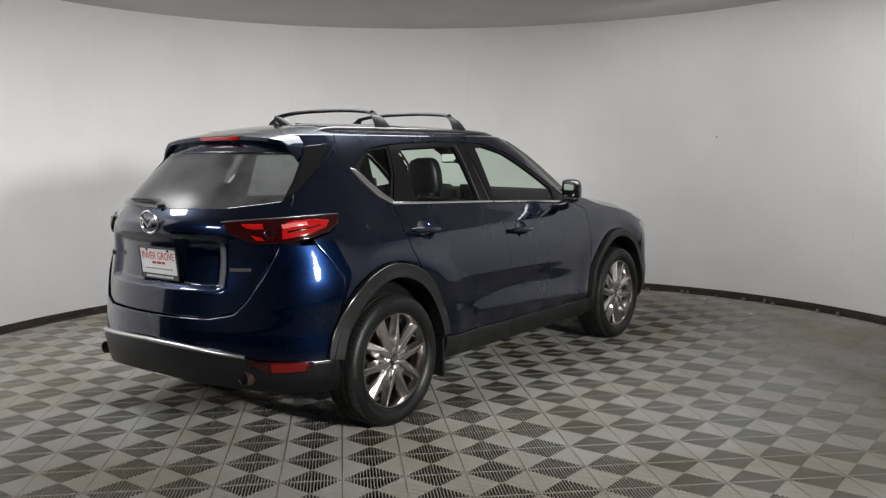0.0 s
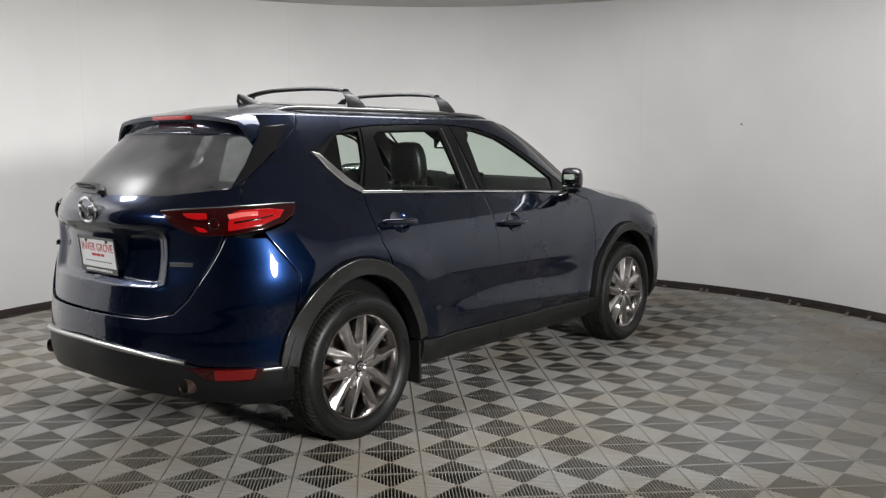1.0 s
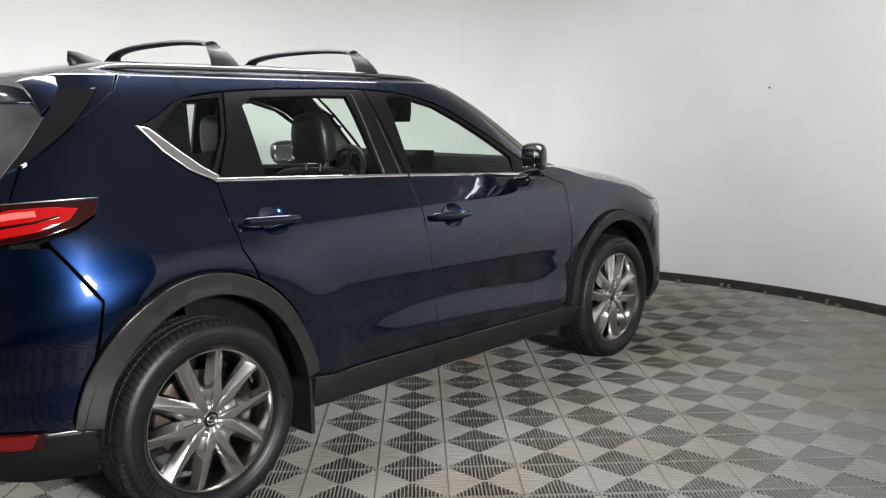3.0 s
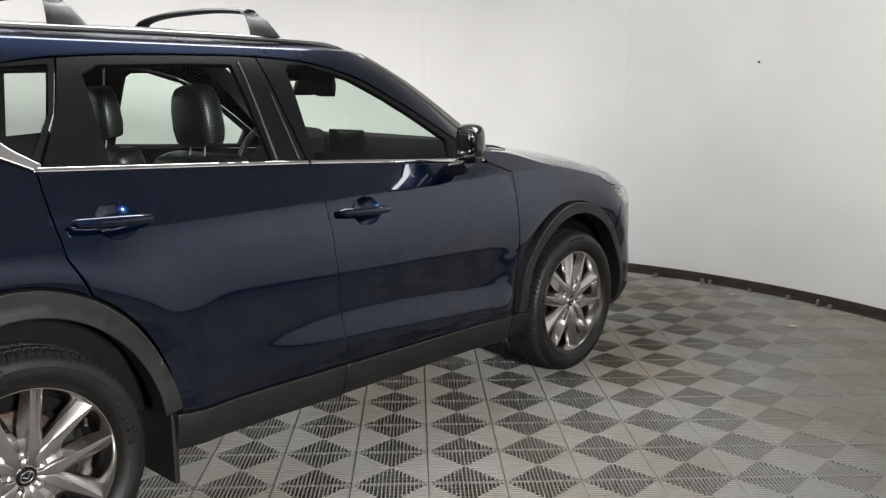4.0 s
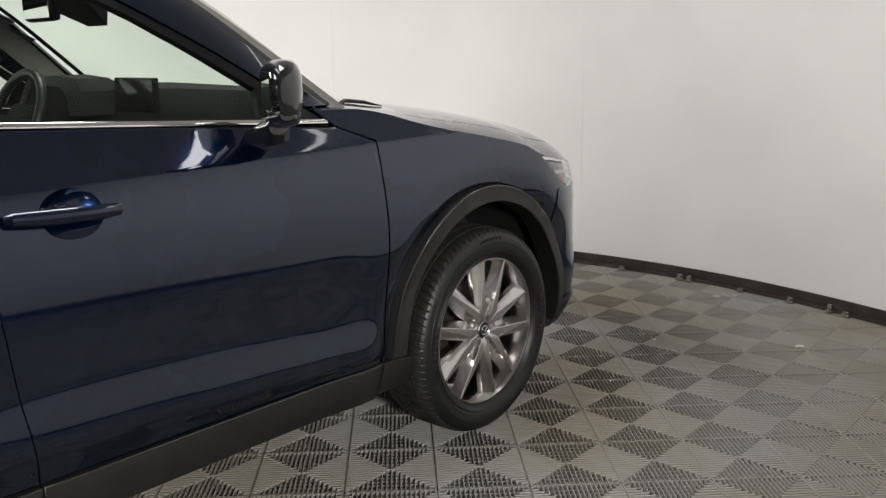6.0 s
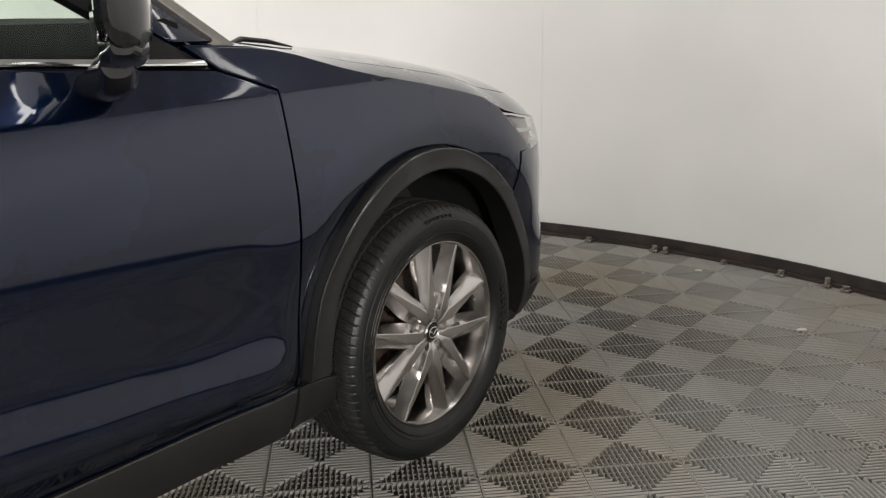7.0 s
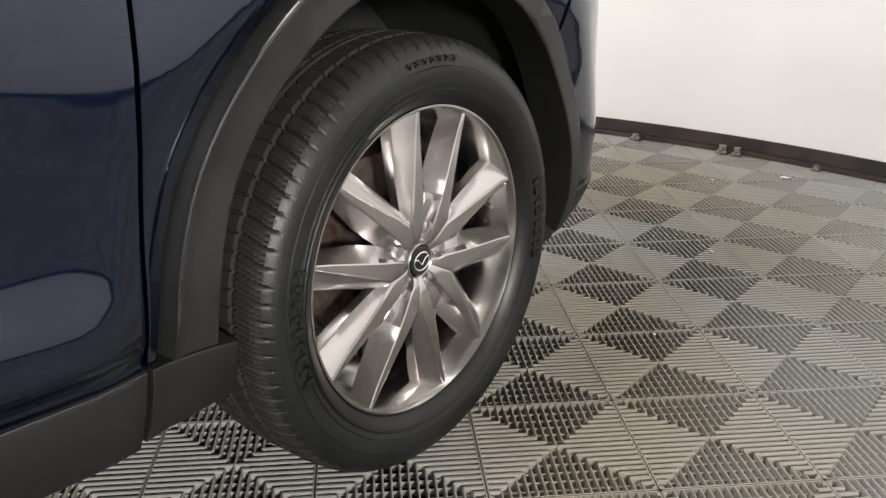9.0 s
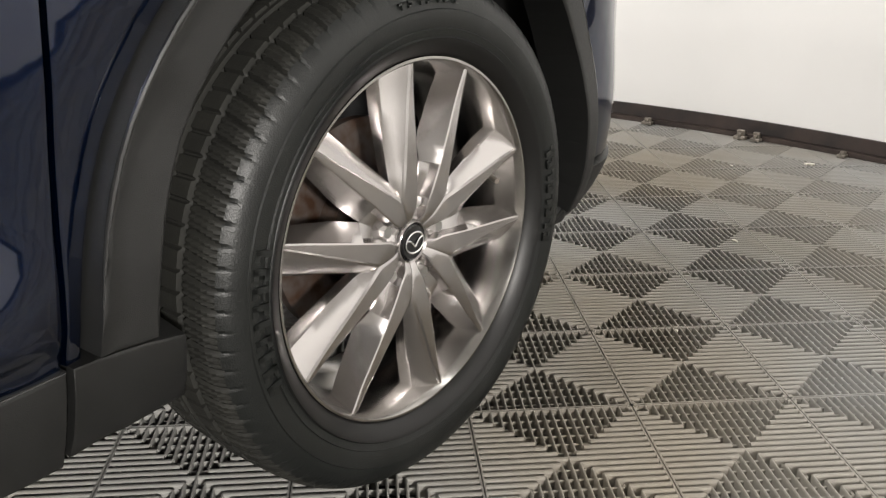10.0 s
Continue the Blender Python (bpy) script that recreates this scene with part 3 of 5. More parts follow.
def smooth_pair(name, vf, mat, parent, label=""):
    v, f = vf
    bm = bmesh.new()
    vs = [bm.verts.new(p) for p in v + [(x, -y, z) for x, y, z in v]]
    for t in f:
        bm.faces.new([vs[i] for i in t])
        bm.faces.new([vs[i + len(v)] for i in t[::-1]])
    bmesh.ops.remove_doubles(bm, verts=bm.verts, dist=0.0004)
    bmesh.ops.recalc_face_normals(bm, faces=bm.faces)
    up = sum(g.normal.z * g.calc_area() for g in bm.faces)
    if up < 0:
        bmesh.ops.reverse_faces(bm, faces=bm.faces)
    return part(name, bm, mat, parent, label, smooth=True)


Q_ROOF = ends(ROOF_EDGE, True)[0] + LEN_F


def roof_fn(i, j, drop=0.0):
    q = -1.4 + (Q_ROOF + 1.4) * i
    x, y, z = skin(q, ROOF_EDGE, True)
    xa = min(max(x, 0.15), 1.15)
    k = 1 - (1 - j) ** 2.2
    long = 1 - 0.16 * ((x - 0.75) / 1.0) ** 2
    return x + (xa - x) * j, y * (1 - j), z - 0.003 + 0.088 * k * long - drop


smooth_pair("roof", cap(72, 14, roof_fn), PAINT, car, "blue painted roof")
smooth_pair("headliner", cap(40, 8, lambda i, j: roof_fn(i, j, 0.035)), HEADLINER, car, "grey cloth headliner")


def bonnet_fn(i, j, a=2.12, s0=0.0, s1=1.0):
    q = a + (X_FORE + LEN_F - a) * i
    zz = 1.0
    for _ in range(6):
        x, y, _z = skin(q, zz)
        zz = SHOULDER(x)
    s = s0 + (s1 - s0) * j
    xa = 2.45 + (x - 2.12) * 0.62
    zc = 1.155 - 0.05 * (xa - 2.45) - 0.11 * (xa - 2.45) ** 2
    return x + (xa - x) * s, y * (1 - s), zz - 0.002 + (zc - zz) * (0.62 * (1 - (1 - s) ** 2.3) + 0.38 * (1 - (1 - s) ** 9))


smooth_pair("wing_top", cap(50, 10, lambda i, j: bonnet_fn(i, j, 2.055, 0.0, 0.105)), PAINT, car)
smooth_pair("bonnet", cap(50, 26, lambda i, j: bonnet_fn(i, j, 2.12, 0.111, 1.0)), PAINT, car, "blue painted bonnet")

# glass fore and aft
zs = np.linspace(1.085, 1.56, 16)
screen = [(q_of_x(PILLAR(z) + .05 - .02 * (z - 1.08), z, True), float(z)) for z in zs] + [(ends(z, True)[0] + LEN_F, float(z)) for z in zs[::-1]]
both("windscreen", sheet(screen, up=True, out=-.004, depth=0, coords="q", inset=0, step=.05), GLASS, car, "clear windscreen")
frit = [(q_of_x(PILLAR(z) + .052 - .02 * (z - 1.08), z, True), float(z)) for z in zs] + [(q_of_x(PILLAR(z) + .068 - .02 * (z - 1.08), z, True), float(z)) for z in zs[::-1]]
pair("windscreen_border", sheet(frit, up=True, out=-.002, depth=.002, coords="q", inset=0, step=.04), FRAME_BLACK, (car, car), "black windscreen border")
BACKLIGHT = [(0.0, 1.198), (.42, 1.205), (.635, 1.235), (.615, 1.33), (.572, 1.445), (.52, 1.468), (0.0, 1.478)]
mid_q = X_BACK - LEN_R
gate_out = [(0.0, .668), (.415, .672), (.53, .70), (.585, .76), (.612, .816), (.66, .93), (.685, 1.04), (.688, 1.163)]
light_q = [(q_of_y(y, z), z) for y, z in BACKLIGHT]
# the opening for the glass reaches the middle plane, so the half tailgate is cut as one outline
gate_low = [(q_of_y(y, z), z) for y, z in gate_out] + [(q_of_x(x, z), z) for x, z in ((-.487, 1.273), (-.307, 1.398), (-.142, 1.518), (-.107, ROOF_EDGE))]
gate_half = gate_low + [(mid_q, ROOF_EDGE), (mid_q, 1.478)] + light_q[-2:0:-1] + [(mid_q, 1.198)]
tailgate = both("tailgate", sheet(gate_half, up=True, coords="q", step=.016, edge=1.1), PAINT, car, "blue painted tailgate")
both("rear_window", sheet(light_q, up=True, out=-.006, depth=0, coords="q", inset=-.002, step=.04), REAR_GLASS, tailgate, "grey tinted rear window")

# bumpers and cladding
bump = [(q_of_y(y, z), z) for y, z in [(0.0, .662), (.415, .666), (.535, .694), (.592, .758), (.618, .812), (.665, .93), (.69, 1.03)]] + \
       [(q_of_x(x, z), z) for x, z in [(-.52, 1.022), (-.474, 1.02), (-.358, .842), *oval(0, .36, .48, .53, 145, 168, 8), (-.415, .445), (-.528, .448)]] + \
       [(q_of_y(y, z), z) for y, z in [(.648, .47), (.576, .492), (.257, .532), (0.0, .548)]]
rear_bumper = both("rear_bumper", sheet(bump, coords="q", out=.010, depth=.03, edge=1.1), PAINT, car, "blue painted rear bumper")
low = [(q_of_y(y, z), z) for y, z in [(0.0, .544), (.257, .528), (.576, .488), (.648, .466)]] + [(q_of_x(x, z), z) for x, z in [(-.528, .444), (-.41, .441), (-.40, .36), (-.40, .29)]] + \
      [(q_of_y(y, z), z) for y, z in [(.75, .292), (.58, .325), (.34, .350), (0.0, .362)]]
both("bumper_cladding", sheet(low, coords="q", out=.016, depth=.05), BUMPER_SHADED, rear_bumper, "black lower bumper cladding")
bm = bmesh.new()
bar_pts = []
for y in np.linspace(-.600, .600, 41):
    z = .533 - .012 * (abs(y) / .6) - .032 * (abs(y) / .6) ** 3
    p = skin(q_of_y(abs(y), z), z)
    bar_pts.append((p[0] - .018, float(y), z))
tube(bm, bar_pts, .015, 12, .8)
part("bumper_strip", bm, SATIN, rear_bumper, "satin silver bumper strip", smooth=True)
for s_ in (-1, 1):
    bm = bmesh.new()
    tube(bm, [(x, s_ * (-skin(q_of_x(x, .447), .447)[1] + .016), .447) for x in np.linspace(-.56, -.42, 8)], .0035, 8)
    part("cladding_edge", bm, SATIN, rear_bumper, "thin bright edge of the bumper cladding", smooth=True)

sill_cut = 1.176
for a, b in ((.465, sill_cut - .001), (sill_cut + .001, 2.188)):
    z1 = .404 - .010 * (b - .465)
    pair("sill_cladding", sheet([(a, .404 - .010 * (a - .465)), (b, z1), (b, .262), (a, .275)], out=.004, depth=.06, inset=.0015, bulge=.010, edge=1.0), CLADDING, (car, car), "black plastic sill cladding")
pair("wing_cladding", sheet([(2.192, .386), (2.275, .380), (2.32, .372), (2.33, .285), (2.26, .275), (2.19, .275)], out=.008, depth=.05, inset=.001), CLADDING, (car, car), "black plastic cladding behind the front wheel")


def flare(cx, cz, ro, roz, ri, riz, a0, a1, n=36):
    return oval(cx, cz, ro, roz, a0, a1, n) + oval(cx + .012, cz, ri, riz, a1, a0, n)


pair("rear_arch_cladding", sheet(flare(0, .36, .475, .525, .405, .445, 8, 170), out=.024, depth=.075, bulge=.006, step=.03, inset=0, edge=0.9), CLADDING, (car, car), "black rear wheel-arch cladding")
pair("front_arch_cladding", sheet(flare(2.69, .36, .48, .505, .425, .447, 176, -8), out=.024, depth=.075, bulge=.006, step=.03, inset=0, edge=0.9), CLADDING, (car, car), "black front wheel-arch cladding")


def edge_bead(name, line, out, radius, label):
    """A thin rounded bead along a line of (x, z) on the flank, on both sides of the car; it carries the edge's
    highlight.
    """
    for s_ in (1, -1):
        bm = bmesh.new()
        path = []
        for x, z in line:
            q = q_of_x(x, z)
            p = skin(q, z) + skin_normal(q, z, False) * out
            path.append((p[0], s_ * p[1], p[2]))
        tube(bm, path, radius, 8, radii=[radius * min(1.0, .3 + .7 * min(i, len(path) - 1 - i) / 4) for i in range(len(path))])
        part(name, bm, EDGE_HIGHLIGHT, car, label, smooth=True)


edge_bead("arch_edge", oval(0, .36, .4735, .5235, 10, 166, 44), .0225, .0035, "rounded wheel-arch cladding edge, its highlight put into the material")
edge_bead("arch_edge", oval(2.69, .36, .4785, .5035, 174, 2, 44), .0225, .0035, "rounded wheel-arch cladding edge, its highlight put into the material")
for a, b in ((.47, sill_cut - .004), (sill_cut + .004, 2.185)):
    edge_bead("sill_edge", [(x, .4015 - .010 * (x - .465)) for x in np.linspace(a, b, 16)], .0065, .003, "rounded upper sill cladding edge, its highlight put into the material")

qf = X_FORE + LEN_F
front_b = [(q_of_x(x, z), z) for x, z in [*oval(2.69, .36, .480, .506, 36, 1, 10), (3.175, .362)]] + [(qf, .40), (qf, .80)] + [(q_of_x(x, z), z) for x, z in [(3.40, .797), (3.19, .802), (3.104, .805)]]
front_bumper = both("front_bumper", sheet(front_b, coords="q", out=.003, depth=.03), PAINT, car, "blue painted front bumper")
low = [(q_of_x(x, z), z) for x, z in [(3.20, .358), (3.165, .354), (3.10, .262), (3.2, .25)]] + [(qf, .25), (qf, .396)]
both("bumper_cladding", sheet(low, coords="q", out=.012, depth=.05), CLADDING, front_bumper, "black lower front bumper cladding")
lamp_q = [(q_of_x(x, z), z) for x, z in [(3.047, .918), (3.12, .914), (3.2, .899), (3.38, .873), (3.42, .81), (3.3, .80), (3.188, .80), (3.12, .855)]]
for ob in pair("headlamp", sheet(lamp_q, coords="q", out=-.02, depth=.02, step=.02), LAMP_WHITE, (car, car), "clear headlamp with bright reflector"):
    s = sheet(lamp_q, coords="q", out=.002, depth=.004, step=.03)
    put("lens", s if ob.name == "headlamp" else flip(s), LENS, ob)
    fin = [(q_of_x(x, z), z) for x, z in [(3.10, .872), (3.38, .842), (3.38, .832), (3.115, .858)]]
    s = sheet(fin, coords="q", out=-.012, depth=.006, step=.02, inset=0)
    put("daylight_strip", s if ob.name == "headlamp" else flip(s), CHROME, ob)
    amber = [(q_of_x(x, z), z) for x, z in [(3.13, .85), (3.178, .842), (3.182, .808), (3.165, .812)]]
    s = sheet(amber, coords="q", out=-.010, depth=.006, step=.02, inset=0)
    put("side_reflector", s if ob.name == "headlamp" else flip(s), AMBER, ob, "amber side reflector")


# wheels
def tyre_mesh():
    """Tread grooves, shoulder lugs and sidewall rings turned about the axle (y); the outer side is towards -y."""
    steps, verts, faces = 1056, [], []
    prof = [(.252, -.082), (.262, -.098), (.274, -.106), (.279, -.1085), (.281, -.1065), (.290, -.1105), (.2915, -.1085), (.302, -.112), (.314, -.1125), (.3155, -.1105), (.322, -.110),
            (.332, -.107), (.340, -.1025), (.347, -.096), (.3515, -.089), (.3545, -.082), (.356, -.074), (.3575, -.062), (.358, -.054)]
    mid = [(.350, -.0525), (.350, -.0455), (.3585, -.044), (.359, -.024), (.359, -.0125), (.3505, -.0115), (.3505, -.0045), (.3592, -.0035)]
    half = prof + mid
    full = half + [(r, -y) for r, y in half[::-1]]
    k = len(full)
    for i in range(steps):
        a = math.tau * i / steps
        for j, (r, y) in enumerate(full):
            jj = min(j, k - 1 - j)
            ph = (i + (jj if j < k // 2 else -jj)) % 12
            if 12 <= jj <= 18:
                if ph in (0, 1):
                    r -= 0.0060 * (0.2 if jj == 12 else 0.5 if jj == 13 else 0.85 if jj == 14 else 1)
                elif ph in (5, 9) and jj >= 14:
                    r -= 0.0030
            elif 21 <= jj <= 23 and (i + (4 if j > k // 2 else 0)) % 12 in (6, 7):
                r -= 0.005
            verts.append((r * math.cos(a), y, r * math.sin(a)))
    for i in range(steps):
        for j in range(k - 1):
            n = (i + 1) % steps
            faces.append((i * k + j, i * k + j + 1, n * k + j + 1, n * k + j))
    return verts, faces


def spoke_mesh():
    """Five pairs of ridged spokes, axle along y, the face towards -y; each ridge runs straight from the hub's star to the rim."""
    bm = bmesh.new()
    face = spline([(.026, -.075), (.036, -.081), (.05, -.0855), (.08, -.0885), (.11, -.0895), (.16, -.0885), (.21, -.087), (.2515, -.0885)])
    valley = spline([(.026, .003), (.036, .010), (.046, .020), (.07, .021), (.095, .017), (.113, .019)])

    def ring_pt(r, off, y, axis, sgn):
        a = radians(axis)
        along = math.sqrt(max(r * r - off * off, 0))
        x, z = along * math.cos(a) - sgn * off * math.sin(a), along * math.sin(a) + sgn * off * math.cos(a)
        return bm.verts.new((x, y, z))

    def on_line(p, q, r):
        # the offset at which the line from p to q, both (along, offset), lies r from the axle
        off = p[1]
        for _ in range(12):
            u = math.sqrt(max(r * r - off * off, 0))
            off = p[1] + (q[1] - p[1]) * (u - p[0]) / (q[0] - p[0])
        return off

    radii = [.026, .031, .036, .041, .046, .052, .058, .065, .073, .082, .092, .1025, .106, .1125, .113, .125, .14, .155, .17, .185, .20, .215, .23, .242, .2515]
    for pair_no in range(5):
        axis = 79 + 72 * pair_no
        for sgn in (-1, 1):
            rows = []
            for r in radii:
                bound = r * math.sin(radians(36))
                ridge = min(on_line((.060, .0436), (.2440, .0605), r), bound - .0022) if r > .07 else bound - .0022
                inner = min(on_line((.058, .0125), (.2445, .0555), r), ridge - .004) if r > .06 else min(.0125, ridge * .55)
                outer = min(on_line((.0850, .0617), (.2330, .0950), r), bound) if r > .105 else bound
                f = face(r)
                t = min(max((r - .105) / .09, 0), 1)
                step_ = .0025 * min(max((r - .07) / .05, 0), 1)
                drop = .0015 + step_ + (.78 - .18 * t) * (outer - ridge)
                fe = f + .0004
                if r < .113:
                    foot, deep = 0.0, f + valley(r)
                else:
                    foot, deep = max(on_line((.113, .0), (.2445, .0440), r), 0.0), f + .019 + .019 * min((r - .113) / .03, 1)
                middle = fe + (.8 if r < .113 else .45) * (deep - fe)
                sec = [(foot, deep), (foot + (.78 if r < .113 else .56) * (inner - foot), middle), (inner - .0010, fe + .0012), (inner + .0010, fe), (ridge - .0012, f), (ridge + .0012, f + .0008 + step_ * .8),
                       (min(ridge + .0035, outer - .0005), f + .0012 + step_), ((ridge + outer) / 2 + .002, f + .0012 + step_ + (drop - step_ - .0012) * .45), (outer - .0004, f + drop), (outer + .002 * t, f + drop + .004 * t),
                       (outer + .007 * t, f + drop + (.016 if r > .105 else .0006))]
                rows.append([ring_pt(r, o, y, axis, sgn) for o, y in sec])
            for a, b in zip(rows, rows[1:]):
                for j in range(len(a) - 1):
                    q = (a[j], a[j + 1], b[j + 1], b[j])
                    bm.faces.new(q if sgn > 0 else q[::-1])
            bm.faces.new(rows[-1] if sgn > 0 else rows[-1][::-1])
    bmesh.ops.remove_doubles(bm, verts=bm.verts, dist=0.0003)
    bmesh.ops.recalc_face_normals(bm, faces=bm.faces)
    return bm


def bar_letters(start, sweep, radius, count, high):
    bm = bmesh.new()
    for i in range(count):
        a = radians(start + sweep * i / (count - 1))
        m = Matrix.Rotation(-a, 4, "Y") @ Matrix.Translation((radius, -0.1125, 0)) @ Matrix.Rotation(radians(4), 4, "Z")
        w = radius * radians(abs(sweep) / (count - 1)) * 0.33
        box(bm, -high / 2, high / 2, -.0012, .002, -w, w * 0.1, m=m)
        box(bm, high * .18, high / 2, -.0012, .002, -w, w, m=m)
        if i % 2:
            box(bm, -high / 2, -high * .2, -.0012, .002, -w, w, m=m)
    return bm


def build_wheel(parent):
    v, f = revolve([(.236, .09), (.232, .06), (.222, .02), (.224, -.02), (.2345, -.05), (.240, -.066), (.2445, -.078), (.248, -.0885), (.2515, -.0935), (.2548, -.0935), (.2565, -.089), (.2565, -.078), (.251, -.070), (.240, -.02), (.244, .085), (.236, .09)], 144)
    wheel = raw("wheel", v, [t[::-1] for t in f], ALLOY_DARK, parent, "bronze-grey alloy wheel with ten blade spokes", smooth=True)
    part("spokes", spoke_mesh(), ALLOY, wheel, "grey blade spokes", smooth=True).data.set_sharp_from_angle(angle=radians(18))
    v, f = revolve([(.0255, -.060), (.0262, -.076), (.0285, -.0785), (.031, -.076), (.033, -.066), (.060, -.066), (.076, -.062), (.080, -.057), (.066, -.03), (.04, .0)], 60)
    raw("hub_dish", v, [t[::-1] for t in f], ALLOY, wheel, smooth=True)
    v, f = tyre_mesh()
    tyre = raw("tyre", v, [t[::-1] for t in f], RUBBER, wheel, "black road tyre with worn shoulder lugs", smooth=True)
    tyre.data.set_sharp_from_angle(angle=radians(24))
    tyre.data.materials.append(TREAD)
    k = len(f) // 1056
    for i, p in enumerate(tyre.data.polygons):
        p.material_index = 1 if 13 <= min(i % k, k - 1 - i % k) else 0
    v, f = revolve([(.2560, -.0905), (.2605, -.0982), (.2740, -.1072), (.2775, -.1092), (.2790, -.1096), (.2800, -.1080)], 144)
    raw("bead_band", v, [t[::-1] for t in f], BEAD, tyre, "darker band of rubber beside the rim", smooth=True)
    for n, (s, w, c) in enumerate(((197, -32, 9), (15, -28, 8), (100, -18, 7))):
        part("sidewall_lettering", bar_letters(s, w, .2985 if n < 2 else .327, c, .022 if n < 2 else .009), RUBBER, tyre)
    v, f = revolve([(.0, -.0795), (.018, -.0795), (.0235, -.079), (.0252, -.077), (.0257, -.06)], 40)
    raw("centre_cap", v, [t[::-1] for t in f], GLOSS_BLACK, wheel, "black centre cap with a silver emblem", smooth=True)
    bm = bmesh.new()
    ring = [(.0185 * math.cos(a), -.0803, .0150 * math.sin(a)) for a in np.linspace(0, math.tau, 33)]
    for a, b in zip(ring, ring[1:]):
        tube(bm, [a, b], .0016, 6)
    for s in (-1, 1):
        tube(bm, [(s * .0165, -.0803, .006), (s * .009, -.0806, .004), (0, -.0806, -.006)], .0016, 6)
    part("emblem", bm, CHROME, wheel, "silver ring emblem")
    nut = bmesh.new()
    bmesh.ops.create_cone(nut, cap_ends=True, segments=6, radius1=.0095, radius2=.0085, depth=.022, matrix=pose(0, -.066, 0, 90))
    bmesh.ops.create_cone(nut, cap_ends=True, segments=16, radius1=.0105, radius2=.0105, depth=.006, matrix=pose(0, -.058, 0, 90))
    nut_me = None
    for k in range(5):
        a = radians(79 + 72 * k)
        m = Matrix.Translation((.0572 * math.cos(a), 0, .0572 * math.sin(a)))
        if nut_me is None:
            ob = part("wheel_nut", nut, SATIN, wheel, "steel wheel nut", m=m)
            nut_me = ob.data
        else:
            ob = new("wheel_nut", nut_me)
            ob.parent, ob.matrix_basis = wheel, m
    bm = bmesh.new()
    tube(bm, [(.212, -.050, .045), (.203, -.066, .043), (.198, -.078, .042)], .0045, 8)
    part("valve", bm, BRASS, wheel, "metal tyre valve")
    return wheel


wheel = build_wheel(car)
AXLE = .3575
wheel.matrix_basis = pose(2.7, -.795, AXLE)
copy_thing(wheel, pose(0, -.795, AXLE, 0, -17))
copy_thing(wheel, pose(2.7, .795, AXLE, 0, 0, 180))
copy_thing(wheel, pose(0, .795, AXLE, 0, 0, 180))

for x in (0.0, 2.7):
    for s in (-1, 1):
        r = pose(x, 0, AXLE, 0, 0, 0 if s < 0 else 180)
        v, f = revolve([(.09, -.775), (.155, -.775), (.16, -.772), (.16, -.756), (.155, -.752), (.08, -.752), (.07, -.785), (.0, -.79)], 72)
        disc = raw("brake_disc", v, [t[::-1] for t in f], IRON, car, "rust-tinged brake disc", smooth=True, m=r)
        v, f = revolve([(.105, -.735), (.105, -.800), (.112, -.806), (.172, -.806), (.178, -.800), (.178, -.735)], 14, radians(-24), radians(68))
        f += [tuple(range(6)), tuple(range(6 * 14 + 5, 6 * 14 - 1, -1))]
        raw("brake_caliper", v, [t[::-1] for t in f], DARK, disc, "dark brake caliper")
        v, f = revolve([(.462, -.885), (.462, -.50), (.30, -.47), (.0, -.46)], 60, radians(3), radians(174))
        raw("wheel_arch_liner", v, f, DARK, car, "black plastic wheel-arch liner", smooth=True, m=pose(x, 0, .36) if s < 0 else pose(x, 0, .36, 0, 0, 180))


# tail: lamps, spoiler, plate, emblem, wiper, reflectors
def tail(pts):
    return [(q_of_y(y, z), z) for y, z in pts]


